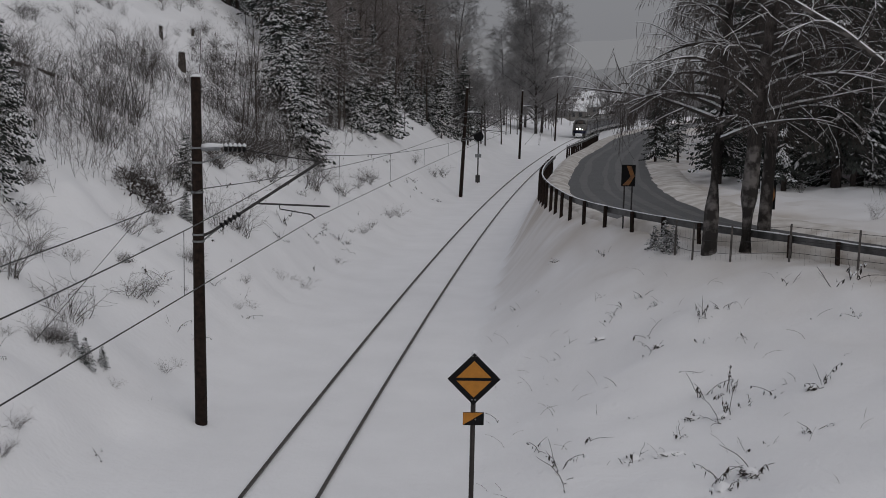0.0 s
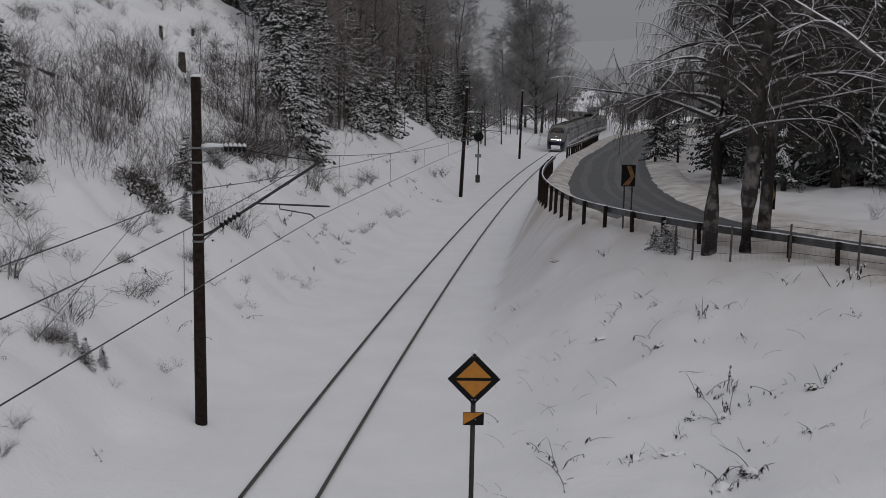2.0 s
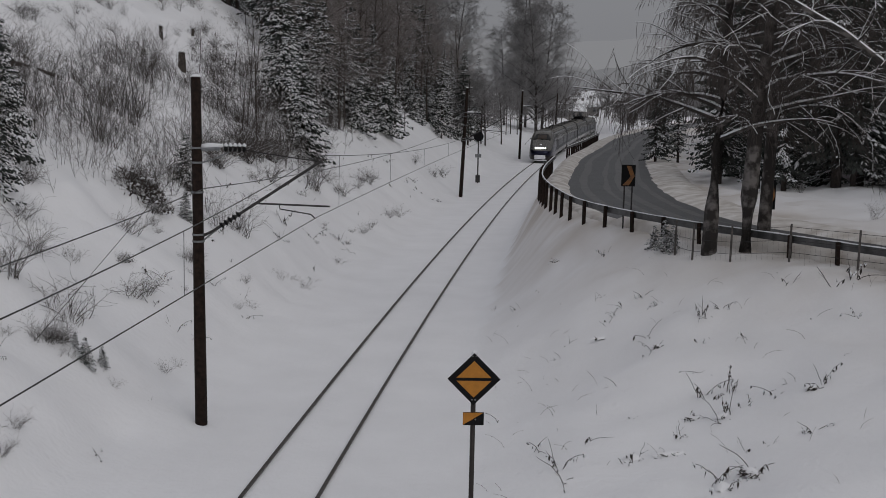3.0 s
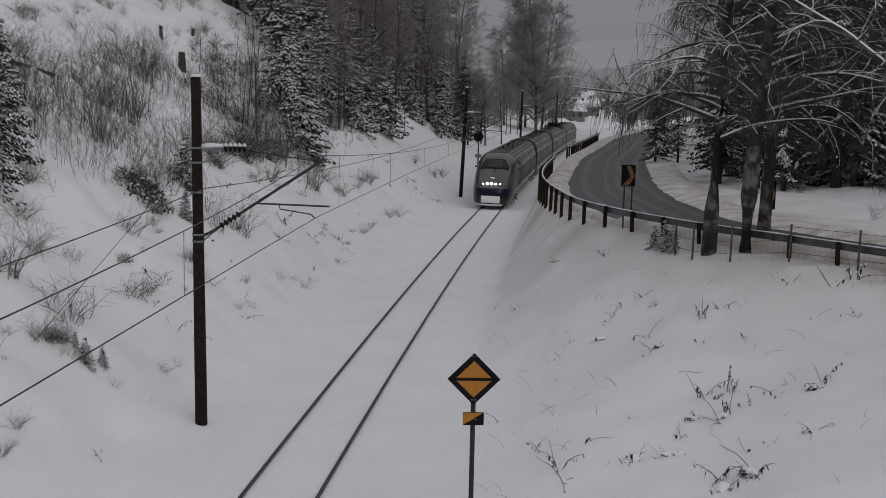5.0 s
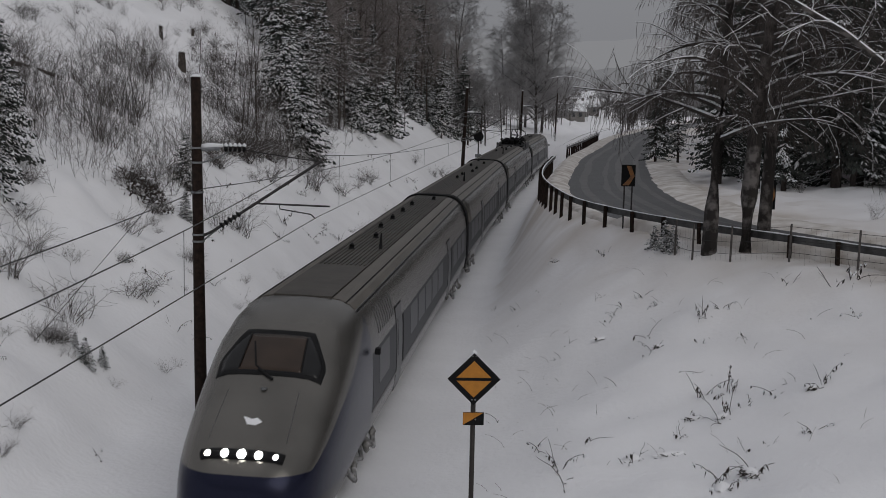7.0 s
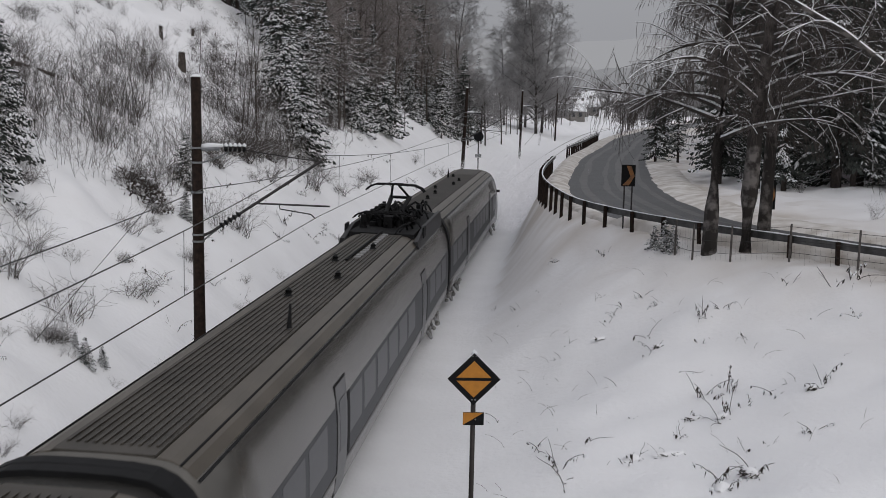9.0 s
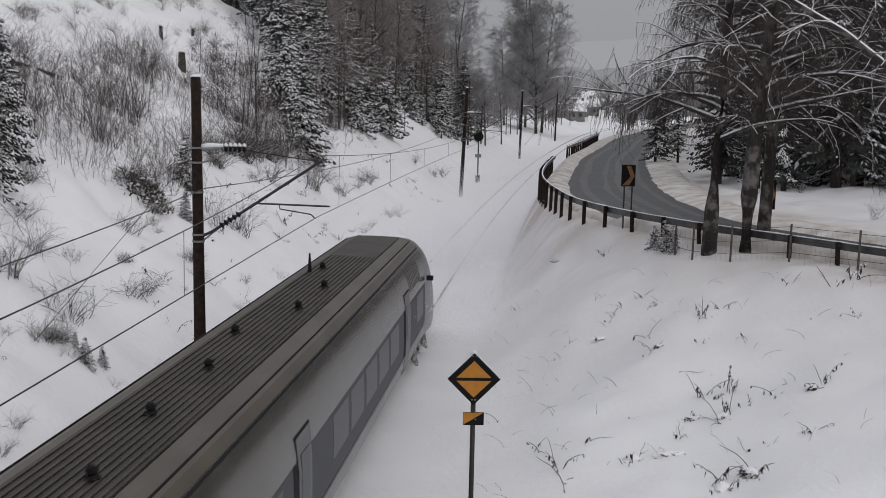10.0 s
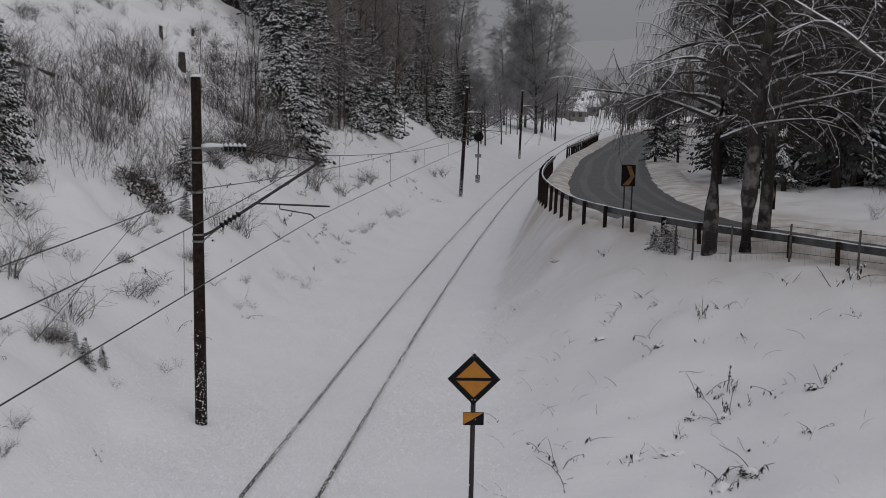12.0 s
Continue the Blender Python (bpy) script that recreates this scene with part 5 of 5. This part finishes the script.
def build_weed(seed, m):
    rnd = random.Random(seed)
    e = thing("dry_weed", m, "dry brown weed stalk bent over in the snow", "weed", "dry weeds in the snow")
    st, lf, sn = Shape(), Shape(), Shape()
    leafy = seed % 3
    for k in range(rnd.randint(1, 4)):
        a = rnd.uniform(0, 6.28)
        ln = rnd.uniform(0.25, 0.85)
        bend = rnd.choice((0.15, 0.3, 0.6, 1.1, 1.3))
        o = Vector((rnd.uniform(-0.12, 0.12), rnd.uniform(-0.12, 0.12), -0.05))
        wob = [Vector((rnd.uniform(-0.02, 0.02), rnd.uniform(-0.02, 0.02), 0)) for _ in range(7)]
        pts = [o + wob[i] + Vector((math.cos(a) * ln * (0.35 * u + bend * u * u * 0.7), math.sin(a) * ln * (0.35 * u + bend * u * u * 0.7), ln * (u - 0.5 * bend * u * u))) for i, u in enumerate(np.linspace(0, 1, 7))]
        st.tube(pts, [0.010, 0.009, 0.008, 0.007, 0.006, 0.005, 0.004], 4)
        if rnd.random() < 0.5:
            q = pts[3]
            st.tube([q, q + Vector((rnd.uniform(-0.15, 0.15), rnd.uniform(-0.15, 0.15), rnd.uniform(0.02, 0.15)))], [0.004, 0.002], 3)
        for j in range((1, 4, 8)[leafy] if rnd.random() < 0.8 else 0):
            p = pts[rnd.randint(2, 6)]
            c = Vector((rnd.uniform(-0.06, 0.06), rnd.uniform(-0.06, 0.06), rnd.uniform(-0.17, -0.05)))
            w = Vector((rnd.uniform(-0.03, 0.03), rnd.uniform(-0.03, 0.03), rnd.uniform(-0.02, 0.02)))
            lf.add([p, p + c * 0.4 + w, p + c, p + c * 0.6 - w, p + c * 0.5 + Vector((rnd.uniform(-0.03, 0.03), 0, 0.03))], [(0, 1, 4), (1, 2, 4), (2, 3, 4), (3, 0, 4)])
            if rnd.random() < 0.5:
                sn.tube([p + c * 0.2 + Vector((0, 0, 0.02)), p + c * 0.5 + Vector((0.01, 0, 0.035)), p + c * 0.8 + Vector((0, 0, 0.015))], [0.008, 0.025, 0.008], 5)
    tagged(st.part("stalk_tuft", TWIG, e), kind="stuff")
    if lf.v:
        tagged(lf.part("withered_leaf", DEAD_LEAF, e, "dark curled leaves"), kind="stuff")
    if sn.v:
        tagged(sn.part("snow_dab", SNOW_TREE, e, "dabs of snow", True), kind="stuff")
    return e


def build_hummock(x, y, w, h, turn):
    """A lump of snow over a tuft, hollow and dark on its lee side."""
    z = z_at(x, y)
    e = thing("snow_hummock", pose(x, y, z - 0.03, 0, 0, turn), "lump of snow over a dark tuft of weeds", "snow lump", "snow lumps in the field")
    rings = []
    for i in range(7):
        u = i / 6
        r = math.sin(math.pi * (0.06 + 0.88 * u))
        rings.append([(w * (u - 0.5) * 2, h * 1.3 * r * math.cos(t) * (1 + 0.2 * noise.noise((u * 4, t, x))), max(-0.02, h * r * math.sin(t) * (1 + 0.25 * noise.noise((u * 5, t, y))))) for t in np.linspace(-0.2, math.pi + 0.2, 9)])
    Shape().loft(rings, False).part("snow_crust", SNOW, e, "rounded snow lump", True)
    rnd = random.Random(int(x * 100))
    sh = Shape()
    for k in range(26):
        p = Vector((rnd.uniform(-w, w) * 0.8, -h * rnd.uniform(0.9, 1.4), rnd.uniform(-0.02, h * 0.5)))
        q = p + Vector((rnd.uniform(-0.1, 0.1), rnd.uniform(-0.08, 0.02), rnd.uniform(-0.05, 0.08)))
        sh.tube([p, q], [0.012, 0.004], 4)
    tagged(sh.part("tuft", DEAD_LEAF, e, "dark tuft under the snow"), kind="stuff")


DEAD_LEAF = material("dead_leaf", (0.05, 0.041, 0.036), 0.9, vary=0.3, scale=10, bump=0)
_wd = [build_weed(60 + k, place(x, y)) for k, (x, y) in enumerate(((3.8, 22.8), (5.15, 20.9), (5.8, 21.0), (2.5, 22.5), (6.5, 29.2), (6.05, 24.2)))]
for k, (x, y, sz) in enumerate(((1.94, 42.6, 0.7), (2.52, 40, 0.7), (2.66, 33.2, 0.4), (3.54, 32.8, 0.6), (4.07, 42, 0.9), (5.35, 39.1, 0.9), (4.7, 33.2, 0.7), (4.95, 33.4, 0.7), (5.2, 33.7, 0.7), (5.47, 30.5, 1.1), (6.1, 33, 0.9), (6.77, 30.2, 1.2), (9.2, 31.2, 1.1), (9.97, 27.9, 0.7), (7.45, 28.5, 0.8), (3.6, 26.1, 0.6), (4.28, 25.6, 0.6), (2.47, 22.9, 1.2), (3.91, 23.1, 1.1), (4.68, 23.05, 0.6), (5.56, 24.85, 0.9), (5.91, 24.05, 1.2), (6.41, 24.6, 1.2), (6.0, 26.1, 1.2), (4.97, 23.95, 1.0), (5.23, 21.2, 1.3), (5.4, 21.3, 1.1), (5.82, 21.3, 1.2), (7.02, 24.5, 1.1), (8.04, 24.2, 1.0), (5.94, 22.25, 0.8), (2.11, 24.8, 1.0), (3.08, 24.3, 0.9), (4.22, 27.8, 0.8), (6.19, 27.0, 0.9), (6.47, 25.95, 1.2), (10.1, 30.2, 1.5), (10.6, 30.6, 1.6))):
    copy_thing(_wd[k % 6], place(x, y, k * 67, sz * 0.88))
_n = 0
while _n < 24:
    y = random.uniform(17, 40)
    x = random.uniform(1.2, 13)
    if x > 0.40 * y or x - float(np.interp(y, _ty, _tx)) < 3.6 or y > 44 - x * 1.3 or noise.noise((x * 0.4, y * 0.4, 3)) < -0.1:
        continue
    _n += 1
    copy_thing(random.choice(_wd), place(x, y, random.uniform(0, 360), random.uniform(0.35, 0.9)))
for _q in ((3.91, 23.15, 0.24, 0.16, 20), (4.68, 23.1, 0.4, 0.1, 10), (5.5, 24.9, 0.3, 0.12, -10), (5.95, 24.3, 0.2, 0.1, 30), (5.2, 20.95, 0.2, 0.14, 60), (5.75, 21.15, 0.22, 0.12, -30), (7.7, 24.0, 0.16, 0.08, 0), (4.5, 32.4, 0.35, 0.08, 15), (5.5, 29.4, 0.2, 0.1, 0)):
    build_hummock(*_q)


def build_grass(count):
    rnd = random.Random(91)
    sh = Shape()
    xs, ys = [], []
    while len(xs) < count:
        y = rnd.uniform(16, 42)
        x = rnd.uniform(0.8, 13)
        if x > 0.40 * y or x - float(np.interp(y, _ty, _tx)) < 3.4 or y > 46 - x * 1.3 or noise.noise((x * 0.5, y * 0.5, 8)) < rnd.uniform(-0.3, 0.3):
            continue
        xs.append(x)
        ys.append(y)
    for x, y, z in zip(xs, ys, ground_full(np.array(xs), np.array(ys))[0]):
        a, ln, b = rnd.uniform(0, 6.28), rnd.uniform(0.12, 0.5), rnd.uniform(0.3, 1.3)
        sh.tube([(x + math.cos(a) * ln * (0.4 * u + 0.7 * b * u * u), y + math.sin(a) * ln * (0.4 * u + 0.7 * b * u * u), z - 0.03 + ln * (u - 0.5 * b * u * u)) for u in (0, 0.35, 0.7, 1.0)], [0.004, 0.0035, 0.003, 0.002], 3, False)
    tagged(sh.part("dry_grass", STRAW), "thin dry grass blades poking from the snow", "grass", kind="stuff")


STRAW = material("straw", (0.16, 0.13, 0.10), 0.9, vary=0.3, scale=3, bump=0)
build_grass(80)
for k in range(70):
    y = random.uniform(24, 90)
    x = float(np.interp(y, _ty, _tx)) - random.uniform(4.2, 9.5)
    copy_thing(random.choice(_wd), place(x, y, random.uniform(0, 360), random.uniform(0.5, 1.3)))


# ---- distance ----
def build_house(x, y, w, d, h, turn, label):
    e = thing("house", pose(x, y, z_at(x, y), 0, 0, turn), label, "house", "houses in the distance")
    Shape().box((-w / 2, -d / 2, -0.5), (w / 2, d / 2, h)).part("wall_block", HOUSE_WALL, e, "weathered wooden walls")
    r = h + d * 0.38
    sh = Shape()
    o = 0.4
    sh.add([(-w / 2 - o, -d / 2 - o, h - 0.1), (w / 2 + o, -d / 2 - o, h - 0.1), (w / 2 + o, 0, r), (-w / 2 - o, 0, r), (-w / 2 - o, d / 2 + o, h - 0.1), (w / 2 + o, d / 2 + o, h - 0.1), (-w / 2 - o, -d / 2 - o, h + 0.25), (w / 2 + o, -d / 2 - o, h + 0.25), (w / 2 + o, 0, r + 0.35), (-w / 2 - o, 0, r + 0.35), (-w / 2 - o, d / 2 + o, h + 0.25), (w / 2 + o, d / 2 + o, h + 0.25)], [(6, 7, 8, 9), (9, 8, 11, 10), (0, 3, 2, 1), (3, 4, 5, 2), (0, 1, 7, 6), (5, 4, 10, 11), (1, 2, 8, 7), (2, 5, 11, 8), (0, 6, 9, 3), (3, 9, 10, 4)])
    sh.part("roof", SNOW_TREE, e, "snow-covered pitched roof")
    for k in range(3):
        q = -w / 2 + w * (k + 0.6) / 3.2
        Shape().box((q - 0.5, -d / 2 - 0.05, h * 0.35), (q + 0.5, -d / 2 + 0.05, h * 0.35 + 1.2)).part("window", GLASS, e, "dark window")
    Shape().box((w * 0.2, -0.4, r - 0.8), (w * 0.2 + 0.7, 0.4, r + 0.9)).part("chimney", HOUSE_WALL, e)


HOUSE_WALL = material("weathered_boards", (0.20, 0.19, 0.18), 0.8, vary=0.2, scale=1.0)
for _h in ((49, 432, 6, 5, 2.2, 15), (57, 450, 7, 6, 2.6, -20), (45, 415, 5, 4.5, 1.9, 30), (54, 420, 5, 4.5, 2.0, -10), (64, 455, 8, 6, 2.8, 5), (33, 322, 7, 6, 2.4, 20), (38, 346, 6, 5, 2.2, -15), (43, 372, 8, 6, 2.6, 10)):
    build_house(*_h, "grey house with a snow-covered roof in the distance")


def build_ridge(y0, top, x0, x1, seed, name, mat):
    xs = np.linspace(x0, x1, 220)
    v, f = [], []
    for i, x in enumerate(xs):
        z = top * (1 + 0.35 * noise.noise((x * 0.004, seed, 0))) + 2.6 * noise.noise((x * 0.11, seed, 1)) + 3.0 * noise.noise((x * 0.03, seed, 2))
        v += [(x, y0, -5), (x, y0 + 10, z), (x, y0 + 60, z * 0.6)]
    for i in range(len(xs) - 1):
        a = i * 3
        f += [(a, a + 3, a + 4, a + 1), (a + 1, a + 4, a + 5, a + 2)]
    ob = link_mesh(name, v, f, mat)
    tagged(ob, "far wooded hill, its snowfall haze a flat grey glow", "hill", kind="structure")


# no haze in the air: the far hills emit flat grey in its place
HAZE_GLOW_1 = glow("hill_haze_glow", (0.15, 0.153, 0.163), 0.9)
HAZE_GLOW_2 = glow("far_hill_haze_glow", (0.215, 0.218, 0.23), 0.9)
for _m in (HAZE_GLOW_1, HAZE_GLOW_2):
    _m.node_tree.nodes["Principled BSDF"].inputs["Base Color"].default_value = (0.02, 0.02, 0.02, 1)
build_ridge(470, 19, -400, 560, 3.0, "backdrop_near_hill", HAZE_GLOW_1)
build_ridge(1100, 62, -900, 1200, 8.0, "backdrop_far_hill", HAZE_GLOW_2)

# ---- snow whirled up by the train: loose flakes drifting in clouds ----
def build_snow_cloud(count, seed):
    rng = np.random.RandomState(seed)
    y = np.concatenate([rng.normal(0, 7.5, count // 2), rng.uniform(-16, 16, count - count // 2)])
    x = rng.normal(0, 2.7, count)
    z = rng.exponential(0.8, count) + 0.02
    lump = np.array([noise.noise((a * 0.5, b * 0.35, c * 0.8)) for a, b, c in zip(x, y, z)])
    keep = (z < 3.4) & (lump > rng.uniform(-0.45, 0.3, count))
    x, y, z = x[keep], y[keep], z[keep]
    n = len(x)
    c = np.c_[x, y, z]
    a, b = rng.normal(0, 1, (n, 3)), rng.normal(0, 1, (n, 3))
    a /= np.linalg.norm(a, axis=1)[:, None]
    b /= np.linalg.norm(b, axis=1)[:, None]
    r = rng.uniform(0.014, 0.026, n)[:, None]
    v = np.stack([c + a * r, c + b * r, c - (a + b) * r * 0.6], 1).reshape(-1, 3)
    f = np.arange(3 * n).reshape(-1, 3)
    ob = link_mesh("snow_cloud", v.tolist(), f.tolist(), FLAKE)
    return tagged(ob, "cloud of powder snow whirled up behind the train", "snow cloud", "powder snow clouds", "stuff")


FLAKE = material("snow_flake", (0.9, 0.9, 0.92), 0.9, vary=0.0, bump=0, spec=0.1)
CLOUDS = [(build_snow_cloud(250000, 5), 12.0, 128.0)]
for _back, _stop in ((14.0, 100.0), (10.0, 74.0), (13.0, 50.0), (10.0, 28.0), (12.0, 8.0)):
    CLOUDS.append((copy_thing(CLOUDS[0][0], pose(0, 0, 0)), _back, _stop))

# ---- things that move ----
def nose_at_time(t):
    """Distance of the train's tip along the line: it gathers a little speed on the way."""
    u = min(max(t - 3.7, 0.0), 2.5)
    return 211.1 - 29.3 * t - 0.62 * u * u - 3.3 * max(t - 6.2, 0.0)


def motions():
    for car, back, turn in CARS:
        rows = []
        for k in range(25):
            t = k * 0.5
            s = nose_at_time(t) + back
            ax, ay, _ = line_at(s - 9.3)
            bx, by, _ = line_at(s + 9.3)
            head = math.degrees(math.atan2(ay - by, ax - bx)) - 90.0
            rows.append((t, pose((ax + bx) / 2, (ay + by) / 2, 0.02, 0, 1.2 if turn else -1.2, head + turn)))
        walk(car, rows)
    # each cloud trails the last car, is left behind and settles
    for cloud, back, stop in CLOUDS:
        rows = []
        left = next(0.05 * i for i in range(400) if nose_at_time(0.05 * i) + TRAIN_LENGTH + back <= stop)
        for k in range(49):
            t = k * 0.25
            s = nose_at_time(t) + TRAIN_LENGTH + back
            drop = 0.0
            if t > left:
                age = t - left
                s = stop - 5.0 * (1 - math.exp(-age / 0.5))
                drop = 0.26 * age
            x, y, a = line_at(min(s, 500), 0.3)
            rows.append((t, pose(x, y, -drop, 0, 0, -math.degrees(a))))
        walk(cloud, rows)


motions()
